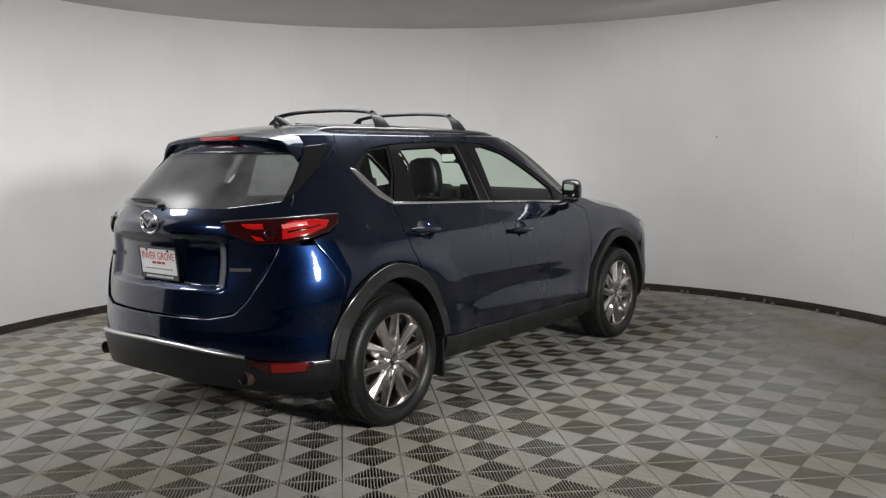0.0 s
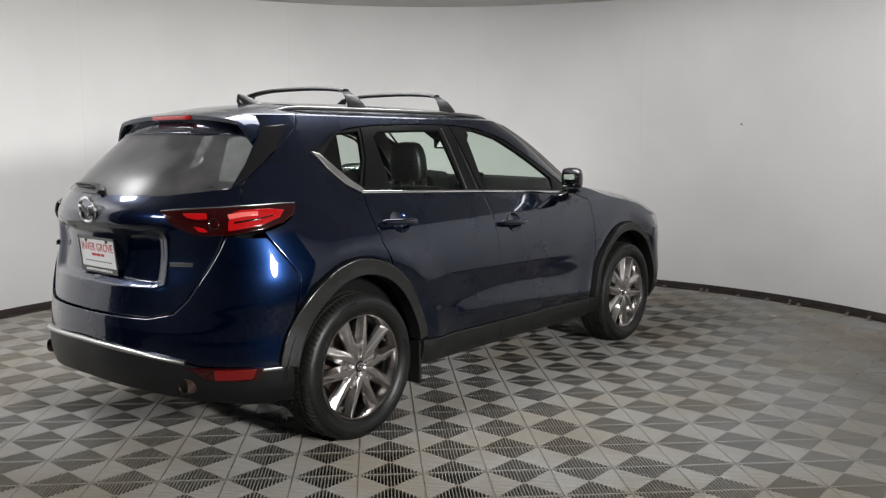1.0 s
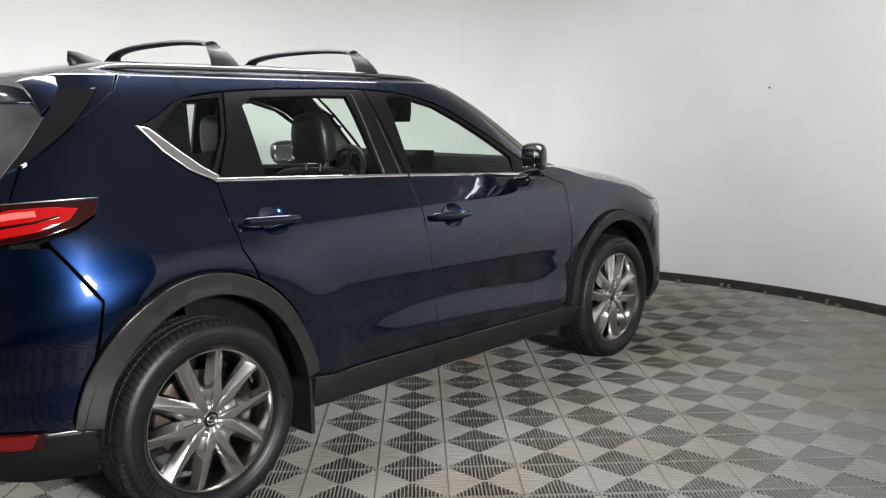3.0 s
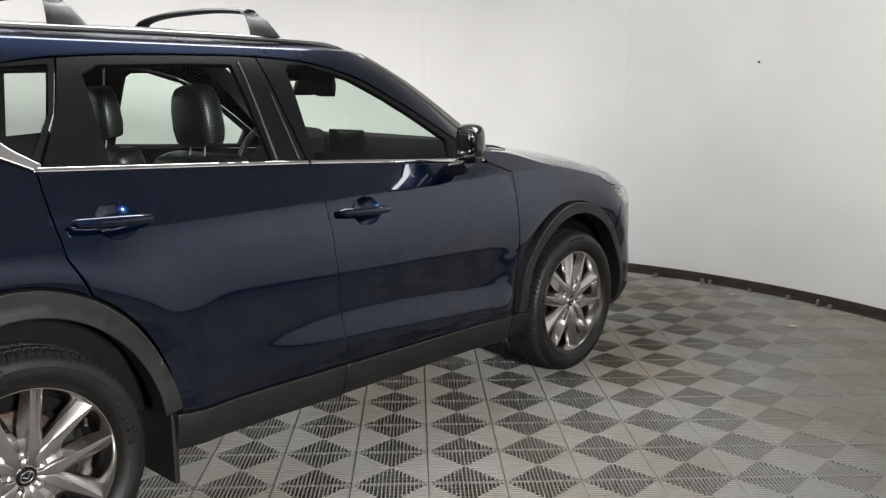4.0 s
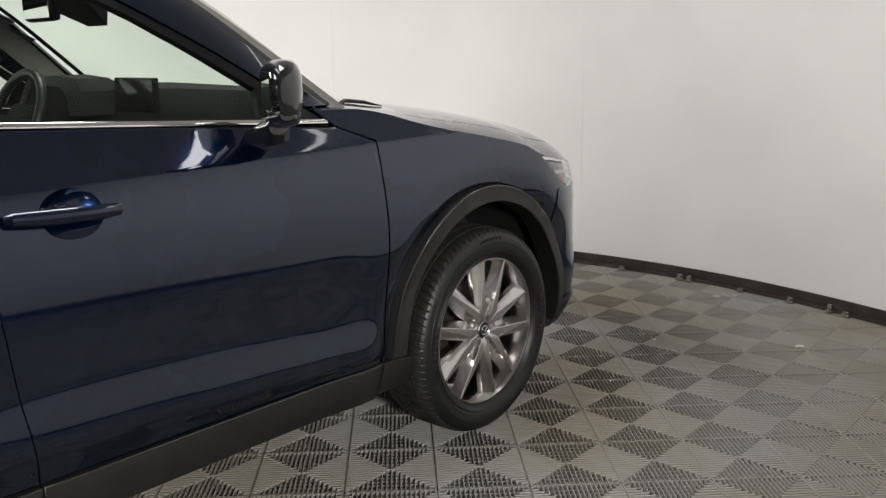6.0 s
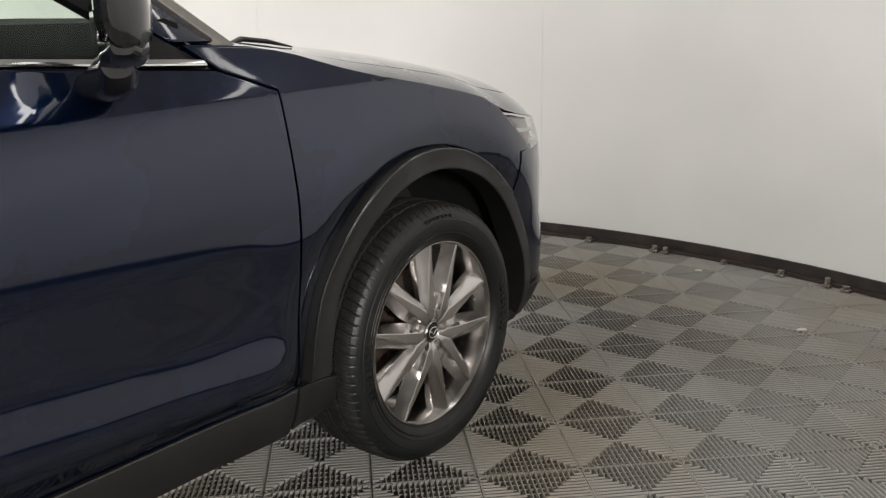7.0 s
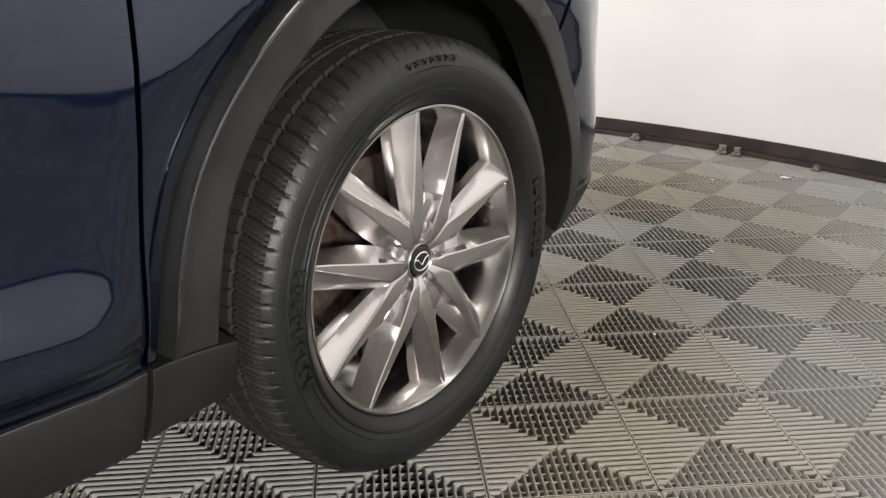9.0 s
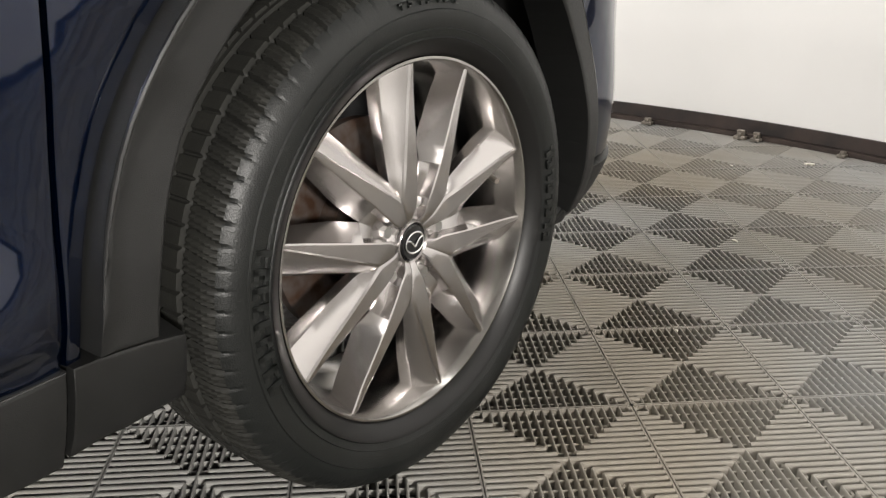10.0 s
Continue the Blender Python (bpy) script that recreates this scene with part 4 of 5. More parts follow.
LAMP = tail([(.459, 1.133), (.496, 1.093), (.562, 1.053), (.616, 1.033), (.698, 1.033)]) + [(q_of_x(x, z), z) for x, z in [(-.479, 1.052), (-.39, 1.078), (-.329, 1.112), (-.306, 1.157), (-.38, 1.155), (-.49, 1.151)]] + tail([(.627, 1.146)])
for ob in pair("tail_lamp", sheet(LAMP, coords="q", out=.012, depth=.02, step=.02, bulge=.006, inset=0), RED_DARK, (car, car), "dark red swept-back tail lamp"):
    fl = (lambda s: s) if ob.name == "tail_lamp" else flip
    flanks = lambda pts: [(q_of_x(x, z), z) for x, z in pts]
    inner_band = tail([(.545, 1.124), (.622, 1.124), (.630, 1.102), (.600, 1.100), (.565, 1.108)])
    put("lamp_inner_band", fl(sheet(inner_band, coords="q", out=.0195, depth=.003, step=.015, inset=0)), RED, ob, "red inner lamp band")
    field = tail([(.690, 1.126)]) + flanks([(-.55, 1.134), (-.44, 1.138), (-.375, 1.130), (-.405, 1.098), (-.49, 1.068)]) + tail([(.695, 1.050), (.688, 1.085)])
    put("lamp_field", fl(sheet(field, coords="q", out=.0195, depth=.003, step=.02, inset=0)), RED, ob, "red lamp field")
    lower_band = tail([(.590, 1.076), (.625, 1.066), (.640, 1.048), (.610, 1.050)])
    put("lamp_lower_band", fl(sheet(lower_band, coords="q", out=.0195, depth=.003, step=.015, inset=0)), RED, ob, "red lower lamp band")
    bright = flanks([(-.60, 1.118), (-.55, 1.125), (-.49, 1.128), (-.49, 1.112), (-.55, 1.107), (-.60, 1.098)])
    put("lamp_reflector", fl(sheet(bright, coords="q", out=.0215, depth=.003, step=.015, inset=0)), PALE_RED, ob, "pale red reflector")
    streak = flanks([(-.585, 1.088), (-.50, 1.098), (-.43, 1.112), (-.43, 1.107), (-.50, 1.091), (-.585, 1.080)])
    put("lamp_streak", fl(sheet(streak, coords="q", out=.0215, depth=.003, step=.015, inset=0)), RED_DARK, ob, "dark lamp divider")
    rim = tail([(.455, 1.134), (.55, 1.142), (.627, 1.147)]) + [(q_of_x(x, z), z) for x, z in [(-.49, 1.155), (-.38, 1.159), (-.306, 1.161), (-.38, 1.1615), (-.49, 1.1575)]] + tail([(.627, 1.1497), (.55, 1.145), (.455, 1.1365)])
    put("lamp_trim", fl(sheet(rim, coords="q", out=.014, depth=.006, step=.02, inset=0)), SATIN, ob, "thin bright lamp trim")
    p = skin(q_of_y(.652, 1.084), 1.084)
    nrm = skin_normal(q_of_y(.652, 1.084), 1.084, False)
    y0 = 1 if ob.name == "tail_lamp" else -1
    m = look((p[0] + nrm[0] * .014, y0 * (p[1] + nrm[1] * .014), p[2]), (p[0] + nrm[0], y0 * (p[1] + nrm[1]), p[2] + nrm[2])) @ pose(0, 0, 0, 90)
    v, f = revolve([(.0, -.001), (.016, -.001), (.020, -.004), (.024, -.005), (.027, -.003), (.028, .006)], 32)
    raw("lamp_ring", v, f, GLOSS_BLACK, ob, "dark round lamp element", smooth=True, m=m)

for ob in pair("rear_reflector", sheet(tail([(.660, .418), (.600, .466), (.640, .468)]) + [(q_of_x(x, z), z) for x, z in [(-.60, .462), (-.535, .456), (-.548, .408), (-.65, .406)]], coords="q", out=.0235, depth=.012, step=.02, inset=0),
               RED_DARK, (rear_bumper, rear_bumper), "dark red bumper reflector"):
    fl = (lambda s: s) if ob.name == "rear_reflector" else flip
    mid = tail([(.69, .458), (.69, .414)]) + [(q_of_x(x, z), z) for x, z in [(-.575, .412), (-.56, .454)]]
    put("reflector_field", fl(sheet(mid[::-1], coords="q", out=.0255, depth=.003, step=.02, inset=0)), REFLECTOR_RED, ob)

# spoiler
n = 28
verts, faces = [], []
for i in range(n + 1):
    t = -1 + 2 * i / n
    a = abs(t)
    y = .572 * t
    tip = -.425 + .045 * a ** 4
    zt = 1.578 - .045 * a ** 2.5 - .085 * max((a - .82) / .18, 0) ** 2
    for x, z in ((-.06, 1.616 - .055 * a ** 2.5), (-.22, zt + .021), (-.36, zt + .006), (tip, zt - .012), (tip + .006, zt - .030), (tip + .05, zt - .047), (-.29 + .03 * a, zt - .090), (-.12, zt - .055)):
        verts.append((x, y, z))
for i in range(n):
    for j in range(7):
        faces.append((8 * i + j, 8 * i + j + 1, 8 * i + 9 + j, 8 * i + 8 + j))
faces += [tuple(range(8)), tuple(range(8 * n + 7, 8 * n - 1, -1))]
spoiler = raw("spoiler", verts, faces, PAINT, tailgate, "blue roof spoiler with a gloss black underside", smooth=True)
bm = bmesh.new()
box(bm, -.434, -.412, -.165, .145, 1.543, 1.563, .004)
part("brake_lamp", bm, RED, tailgate, "red high-level brake lamp", smooth=True)
wing = [(q_of_y(y, z), z) for y, z in [(.64, 1.245), (.622, 1.33), (.580, 1.447), (.545, 1.50)]] + [(q_of_x(x, z), z) for x, z in [(-.20, 1.515), (-.31, 1.395), (-.47, 1.275)]]
pair("window_fin", sheet(wing, up=True, coords="q", out=.010, depth=.02, step=.025, edge=.2), GLOSS_BLACK, (tailgate, tailgate), "gloss black fin beside the rear window")

# number plate with its printed card, without any number
plate_m = Matrix.Translation((-.842, -.02, .918)) @ Matrix.Rotation(radians(-6), 4, "Y") @ Matrix(((0, 0, -1, 0), (-1, 0, 0, 0), (0, 1, 0, 0), (0, 0, 0, 1)))
bm = bmesh.new()
box(bm, -.1525, .1525, -.078, .078, 0, .003, .001)
plate = part("number_plate", bm, WHITE_PLATE, tailgate, "white dealer plate with red lettering in a dark frame", m=plate_m)
bm = bmesh.new()
for x0, x1, y0, y1 in ((-.162, .162, .072, .084), (-.162, .162, -.086, -.058), (-.162, -.151, -.086, .084), (.151, .162, -.086, .084)):
    box(bm, x0, x1, y0, y1, -.002, .006, .001)
part("plate_frame", bm, GLOSS_BLACK, plate, "black plate frame")
for x in (-.09, .09):
    bm = bmesh.new()
    bmesh.ops.create_cone(bm, cap_ends=True, segments=16, radius1=.008, radius2=.006, depth=.005, matrix=Matrix.Translation((x, .066, .006)))
    part("plate_screw", bm, GLOSS_BLACK, plate)


def lettering(body, size, mat, parent, m, name, label):
    cu = bpy.data.curves.new(name, "FONT")
    cu.body, cu.size, cu.align_x, cu.align_y, cu.extrude = body, size, "CENTER", "CENTER", .0004
    tmp = bpy.data.objects.new(name, cu)
    me = bpy.data.meshes.new_from_object(tmp)
    bpy.data.objects.remove(tmp)
    me.materials.append(mat)
    ob = new(name, me)
    ob.parent, ob.matrix_basis = parent, m
    return tagged(ob, label)


lettering("INVER GROVE", .047, RED_INK, plate, Matrix.Translation((0, .034, .0036)) @ Matrix.Diagonal((.93, 1.15, 1, 1)), "plate_lettering", "red capital letters INVER GROVE")
bm = bmesh.new()
for x0, x1, y0, y1 in ((-.055, -.02, -.006, .006), (-.014, .02, -.006, .006), (.026, .055, -.006, .006)):
    box(bm, x0, x1, y0, y1, .0028, .0036)
part("plate_print", bm, RED_INK, plate, "small red print")
bm = bmesh.new()
for i in range(9):
    box(bm, -.115 + i * .026, -.097 + i * .026, -.034, -.029, .0028, .0036)
part("plate_print", bm, GREY_INK, plate, "small dark print")
bm = bmesh.new()
for i in range(12):
    box(bm, -.115 + i * .0195, -.103 + i * .0195, -.077, -.066, .0062, .0068)
part("frame_print", bm, WHITE_PLATE, plate, "pale print on the plate frame")

bm = bmesh.new()
m = Matrix.Translation((-.874, 0, 1.128)) @ Matrix.Rotation(radians(-4), 4, "Y")
ring = [m @ Vector((0, .070 * math.cos(a), .056 * math.sin(a))) for a in np.linspace(0, math.tau, 41)]
tube(bm, ring[:-1] + ring[:2], .0075, 8)
for s in (-1, 1):
    tube(bm, [m @ Vector((-.002, s * .064, .020)), m @ Vector((-.004, s * .034, .014)), m @ Vector((-.006, 0, -.026))], .008, 8)
part("tailgate_emblem", bm, CHROME, tailgate, "large chrome ring emblem", smooth=True)
bm = bmesh.new()
p = skin(q_of_y(.55, .909), .909)
m = Matrix.Translation((p[0] - .006, p[1], p[2])) @ Matrix.Rotation(radians(34), 4, "Z")
box(bm, -.003, .003, -.052, .052, -.009, .009, .002, m)
part("tailgate_badge", bm, CHROME, tailgate, "small chrome badge bar")
bm = bmesh.new()
p = skin(q_of_y(.55, .93), .93)
m = Matrix.Translation((p[0] - .004, -p[1], p[2])) @ Matrix.Rotation(radians(-34), 4, "Z")
for i, w in enumerate((.022, .022, .014, .022)):
    box(bm, -.003, .003, -.06 + i * .033, -.06 + i * .033 + w, -.012, .012, .002, m)
part("tailgate_badge", bm, CHROME, tailgate, "small chrome model badge of plain bars")

# wiper
bm = bmesh.new()
tube(bm, [(-.815, -.02, 1.205), (-.800, .02, 1.232), (-.785, .12, 1.240), (-.765, .26, 1.238), (-.735, .36, 1.232)], .010, 8, .7, radii=[.020, .017, .012, .009, .006])
tube(bm, [(-.80, .0, 1.228), (-.788, .13, 1.226), (-.76, .28, 1.222), (-.72, .39, 1.218)], .005, 6)
part("rear_wiper", bm, CLADDING, tailgate, "black rear wiper", smooth=True)

# roof rails, crossbars, aerial
def roof_z(x, y):
    w = 0.57
    j = max(0.0, 1 - abs(y) / w)
    return ROOF_EDGE - .003 + .088 * (1 - (1 - j) ** 2.2) * (1 - .16 * ((x - .75) / 1.0) ** 2)


for s in (-1, 1):
    xs = np.linspace(-.16, 1.60, 26)
    pts, rad = [], []
    for x in xs:
        e = min((x + .16) / .12, (1.60 - x) / .14, 1.0)
        pts.append((float(x), s * (.492 - .030 * ((x - .6) / .9) ** 2), roof_z(x, .49) + .018 * max(e, 0) ** .6 - .004 - .06 * max(x - 1.1, 0) ** 1.8))
        rad.append(.005 + .007 * max(e, 0) ** .5)
    bm = bmesh.new()
    tube(bm, pts, .016, 12, .9, radii=rad)
    rail = part("roof_rail", bm, RAIL_SATIN, car, "satin silver roof rail", smooth=True)
for x0 in (.39, 1.15):
    bm = bmesh.new()
    top = []
    for t in np.linspace(-1, 1, 21):
        top.append((x0 - .03 * (1 - t * t), .40 * t, 1.728 - .020 * abs(t) ** 3))
    tube(bm, top, .030, 12, .38)
    bar = part("roof_crossbar", bm, BAR_BLACK, car, "black aerodynamic roof crossbar", smooth=True)
    for s in (-1, 1):
        vb = bmesh.new()
        rows = []
        for k, (y, z, hx, hy, dx) in enumerate(((.470, 1.615, .068, .022, .016), (.462, 1.640, .058, .020, .008), (.442, 1.674, .045, .020, .0), (.412, 1.698, .034, .016, -.002), (.375, 1.710, .030, .012, -.004))):
            ring = []
            for a in range(12):
                ang = a * math.tau / 12
                ring.append(vb.verts.new((x0 + dx + hx * math.copysign(abs(math.cos(ang)) ** .7, math.cos(ang)), s * (y + hy * math.sin(ang)), z + (.012 * math.sin(ang) * (-1) if k > 2 else 0))))
            rows.append(ring)
        for a, b in zip(rows, rows[1:]):
            for j in range(12):
                vb.faces.new((a[j], a[(j + 1) % 12], b[(j + 1) % 12], b[j]))
        vb.faces.new(rows[0])
        vb.faces.new(rows[-1])
        bmesh.ops.recalc_face_normals(vb, faces=vb.faces)
        part("bar_foot", vb, BAR_BLACK, bar, smooth=True)
bm = bmesh.new()
rows = []
for x, h, w in ((-.045, .060, .010), (-.04, .064, .014), (-.005, .060, .020), (.05, .044, .025), (.10, .024, .024), (.14, .006, .012)):
    base = roof_z(x, 0) - .006
    rows.append([bm.verts.new((x + .03 + (.02 if k in (0, 6) else 0) * (1 if x < 0 else 0), y, base - .016 + z)) for k, (y, z) in enumerate(((-w * 1.4, 0), (-w, h * .35), (-w * .5, h * .8), (0, h), (w * .5, h * .8), (w, h * .35), (w * 1.4, 0)))])
for a, b in zip(rows, rows[1:]):
    for j in range(6):
        bm.faces.new((a[j], a[j + 1], b[j + 1], b[j]))
bm.faces.new(rows[0][::-1])
part("aerial_fin", bm, FRAME_BLACK, car, "black shark-fin aerial", smooth=True)

# door mirrors
def blob(rows_in, sides=20, power=0.75):
    """Rings of (centre, half size a, half size b) in the xz plane, stacked along y."""
    bm = bmesh.new()
    rows = []
    for (x, y, z), a, b in rows_in:
        rows.append([bm.verts.new((x + a * math.copysign(abs(math.cos(k * math.tau / sides)) ** power, math.cos(k * math.tau / sides)), y,
                                   z + b * math.copysign(abs(math.sin(k * math.tau / sides)) ** power, math.sin(k * math.tau / sides)))) for k in range(sides)])
    for p, q in zip(rows, rows[1:]):
        for k in range(sides):
            bm.faces.new((p[k], p[(k + 1) % sides], q[(k + 1) % sides], q[k]))
    bm.faces.new(rows[0][::-1])
    bm.faces.new(rows[-1])
    bmesh.ops.recalc_face_normals(bm, faces=bm.faces)
    return bm


for s in (-1, 1):
    fl = Matrix.Diagonal((1, -s, 1, 1))
    bm = blob([((1.835, -.878, 1.21), .020, .036), ((1.832, -.888, 1.209), .038, .062), ((1.820, -.93, 1.206), .050, .072), ((1.795, -.99, 1.206), .050, .072), ((1.768, -1.03, 1.206), .042, .066), ((1.748, -1.052, 1.206), .030, .052), ((1.738, -1.060, 1.206), .016, .03)])
    bmesh.ops.transform(bm, matrix=fl, verts=bm.verts)
    mirror = part("door_mirror", bm, GLOSS_BLACK, car, "gloss black door mirror shell", smooth=True)
    bm = blob([((1.832, -.880, 1.148), .020, .026), ((1.826, -.90, 1.144), .040, .032), ((1.806, -.96, 1.146), .047, .031), ((1.776, -1.015, 1.150), .040, .028), ((1.750, -1.045, 1.158), .022, .018)])
    bmesh.ops.transform(bm, matrix=fl, verts=bm.verts)
    part("mirror_base", bm, GLOSS_BLACK, mirror, "gloss black mirror underside", smooth=True)
    bm = blob([((1.84, -.800, 1.078), .040, .026), ((1.835, -.835, 1.082), .040, .030), ((1.825, -.87, 1.092), .040, .036), ((1.81, -.93, 1.108), .038, .036), ((1.79, -.96, 1.13), .03, .03)])
    bmesh.ops.transform(bm, matrix=fl, verts=bm.verts)
    part("mirror_foot", bm, GLOSS_BLACK, mirror, "gloss black mirror foot", smooth=True)
    bm = blob([((1.791, -.905, 1.205), .004, .034), ((1.783, -.915, 1.205), .005, .046), ((1.733, -1.01, 1.205), .005, .044), ((1.727, -1.022, 1.205), .004, .032)])
    bmesh.ops.transform(bm, matrix=fl, verts=bm.verts)
    part("mirror_glass", bm, MIRROR, mirror, "mirror glass")

# door handles in their hollows
for doors, x0, z0 in ((FRONT_DOORS, 1.295, .966), (REAR_DOORS, .32, 1.036)):
    s = sheet(oval(x0 + .016, z0 - .001, .068, .053, 0, 360, 28)[:-1], out=.0015, depth=0, step=.012, inset=0)
    v, f, nn = s
    hn = []
    for (x, y, z), nv in zip(v, nn):
        t = np.array(((x - x0 - .012) / .062, 0, (z - z0 - .004) / .050))
        w = np.array(nv) - (0.7 if t[2] > 0 else 0.25) * t
        hn.append(tuple(w / np.linalg.norm(w)))
    pair("handle_hollow", ([(x, y - .003, z) for x, y, z in v], f, hn), PAINT, doors, "scooped hollow behind the handle")
    w = HALF(z0)
    for s, door in zip((1, -1), doors):
        bm = bmesh.new()
        pts = [(x0 - .125, -(w + .012), z0 + .006), (x0 - .115, -(w + .024), z0 + .006), (x0 - .06, -(w + .034), z0 + .004), (x0, -(w + .038), z0 + .002), (x0 + .06, -(w + .034), z0), (x0 + .11, -(w + .022), z0 - .002), (x0 + .122, -(w + .006), z0 - .002)]
        tube(bm, [(x, s * y, z) for x, y, z in pts], .012, 12, 1.25, radii=[.008, .012, .013, .0135, .013, .011, .006])
        handle = part("door_handle", bm, PAINT, door, "blue pull handle", smooth=True)
        if doors is FRONT_DOORS and s == 1:
            bm = bmesh.new()
            bmesh.ops.create_cone(bm, cap_ends=True, segments=14, radius1=.006, radius2=.005, depth=.006, matrix=pose(x0 - .122, -(w + .017), z0 + .006, 90))
            part("lock_button", bm, CHROME, door, "small chrome lock button")

# cabin
def seat(x, y, bench=0.25):
    ob = new("seat")
    ob.parent = car
    tagged(ob, "black leather seat with headrest")
    bm = bmesh.new()
    box(bm, x, x + .50, y - bench, y + bench, .52, .68, .05, seg=3)
    part("seat_cushion", bm, LEATHER, ob, smooth=True)
    bm = bmesh.new()
    m = Matrix.Translation((x + .02, y, .60)) @ Matrix.Rotation(radians(-17), 4, "Y")
    box(bm, -.07, .07, -bench, bench, 0, .60, .055, m, 3)
    part("seat_back", bm, LEATHER, ob, smooth=True)
    return ob


def headrest(ob, x, y, z, tall=.20, half=.125):
    bm = bmesh.new()
    m = Matrix.Translation((x, y, z)) @ Matrix.Rotation(radians(-10), 4, "Y")
    rows = []
    for k, (zz, hw, hd) in enumerate(((-.5, .80, .045), (-.46, .93, .052), (-.25, 1.0, .058), (.1, .97, .056), (.33, .86, .050), (.45, .70, .042), (.5, .45, .026))):
        rows.append([bm.verts.new(m @ Vector((hd * math.copysign(abs(math.cos(a)) ** .6, math.cos(a)) + .015 * zz, half * hw * math.copysign(abs(math.sin(a)) ** .6, math.sin(a)), zz * tall))) for a in np.linspace(0, math.tau, 28, endpoint=False)])
    for p, q in zip(rows, rows[1:]):
        for j in range(28):
            bm.faces.new((p[j], p[(j + 1) % 28], q[(j + 1) % 28], q[j]))
    bm.faces.new(rows[0][::-1])
    bm.faces.new(rows[-1])
    part("headrest", bm, LEATHER, ob, "black leather headrest", smooth=True)
    for s in (-1, 1):
        bm = bmesh.new()
        tube(bm, [(x - .01, y + s * .05, z - tall * .5 - .06), (x, y + s * .05, z - tall * .4)], .006, 8)
        part("headrest_post", bm, LEATHER, ob)


for s in (-1, 1):
    f = seat(1.05, s * .38)
    headrest(f, .905, s * .38, 1.325, .215)
bench = seat(.10, 0, .62)
bench["label"] = "black leather rear bench"
for y in (-.40, .40):
    headrest(bench, -.055, y, 1.20, .15, .13)
bm = bmesh.new()
rows = []
for y in np.linspace(-.74, .74, 17):
    k = abs(y) / .74
    rows.append([bm.verts.new((x, float(y), z)) for x, z in ((2.46 - .38 * k * k, 1.115), (2.24 - .17 * k * k, 1.185), (2.10 - .06 * k * k, 1.206 - .01 * k), (2.03 - .02 * k, 1.19), (1.985, 1.11), (1.99, .95), (1.95, .70), (2.46 - .38 * k * k, .70))])
for a, b in zip(rows, rows[1:]):
    for j in range(7):
        bm.faces.new((a[j], b[j], b[j + 1], a[j + 1]))
bm.faces.new(rows[0])
bm.faces.new(rows[-1][::-1])
bmesh.ops.recalc_face_normals(bm, faces=bm.faces)
dash = part("dashboard", bm, CABIN, car, "dark soft dashboard", smooth=True)
bm = bmesh.new()
box(bm, 1.95, 1.972, -.14, .10, 1.115, 1.225, .006)
part("centre_screen", bm, SCREEN, dash, "black centre screen")
bm = bmesh.new()
rows = []
for x, hy, zt in ((1.84, .17, 1.20), (1.88, .20, 1.232), (2.0, .20, 1.232), (2.12, .17, 1.17)):
    rows.append([bm.verts.new((x, .38 + hy * c, 1.10 + (zt - 1.10) * sn)) for c, sn in ((-1, 0), (-.96, .6), (-.75, .92), (0, 1), (.75, .92), (.96, .6), (1, 0))])
for a, b in zip(rows, rows[1:]):
    for j in range(6):
        bm.faces.new((a[j], a[j + 1], b[j + 1], b[j]))
bm.faces.new(rows[0])
part("instrument_hood", bm, CABIN, dash, smooth=True)
bm = bmesh.new()
mw = Matrix.Translation((1.73, .38, 1.085)) @ Matrix.Rotation(radians(-66), 4, "Y")
tube(bm, [mw @ Vector((.172 * math.cos(a), .172 * math.sin(a), 0)) for a in np.linspace(0, math.tau + .2, 42)], .016, 10)
steer = part("steering_wheel", bm, LEATHER, car, "black leather steering wheel", smooth=True)
bm = bmesh.new()
bmesh.ops.create_cone(bm, cap_ends=True, segments=24, radius1=.075, radius2=.06, depth=.05, matrix=mw @ Matrix.Translation((0, 0, -.02)))
for a in (0, 180, 270):
    box(bm, .05, .18, -.018, .018, -.02, -.004, .004, mw @ Matrix.Rotation(radians(a + 180), 4, "Z"), 1)
part("steering_boss", bm, CABIN, steer)
bm = bmesh.new()
box(bm, 1.66, 1.69, -.125, .062, 1.392, 1.468, .016)
mir = part("cabin_mirror", bm, CABIN, car, "black cabin mirror", smooth=True)
bm = bmesh.new()
box(bm, 1.656, 1.6595, -.113, .050, 1.401, 1.459, .002)
part("cabin_mirror_glass", bm, MIRROR, mir)
bm = bmesh.new()
rows = []
for x, hy, z in ((1.58, .13, 1.560), (1.68, .17, 1.525), (1.78, .15, 1.465), (1.86, .07, 1.415)):
    rows.append([bm.verts.new((x, hy * c, z + .02 * d)) for c, d in ((-1, 1), (-.85, -1.5), (.85, -1.5), (1, 1))])
for a, b in zip(rows, rows[1:]):
    for j in range(3):
        bm.faces.new((a[j], a[j + 1], b[j + 1], b[j]))
part("mirror_housing", bm, CABIN, mir, "black sensor housing behind the mirror", smooth=True)
bm = bmesh.new()
tube(bm, [(1.665, 0, 1.47), (1.69, 0, 1.52)], .012, 8)
part("mirror_stalk", bm, CABIN, mir)
for x, y, z, h in ((1.805, .585, 1.436, .052), (1.888, .615, 1.373, .046)):
    bm = bmesh.new()
    box(bm, -h, h, -.020, .020, -.001, .001, 0, Matrix.Translation((x, y, z)) @ Matrix.Rotation(radians(26), 4, "Y") @ Matrix.Rotation(radians(-12), 4, "X"))
    part("windscreen_sticker", bm, GREY_INK, car, "small dark windscreen sticker")
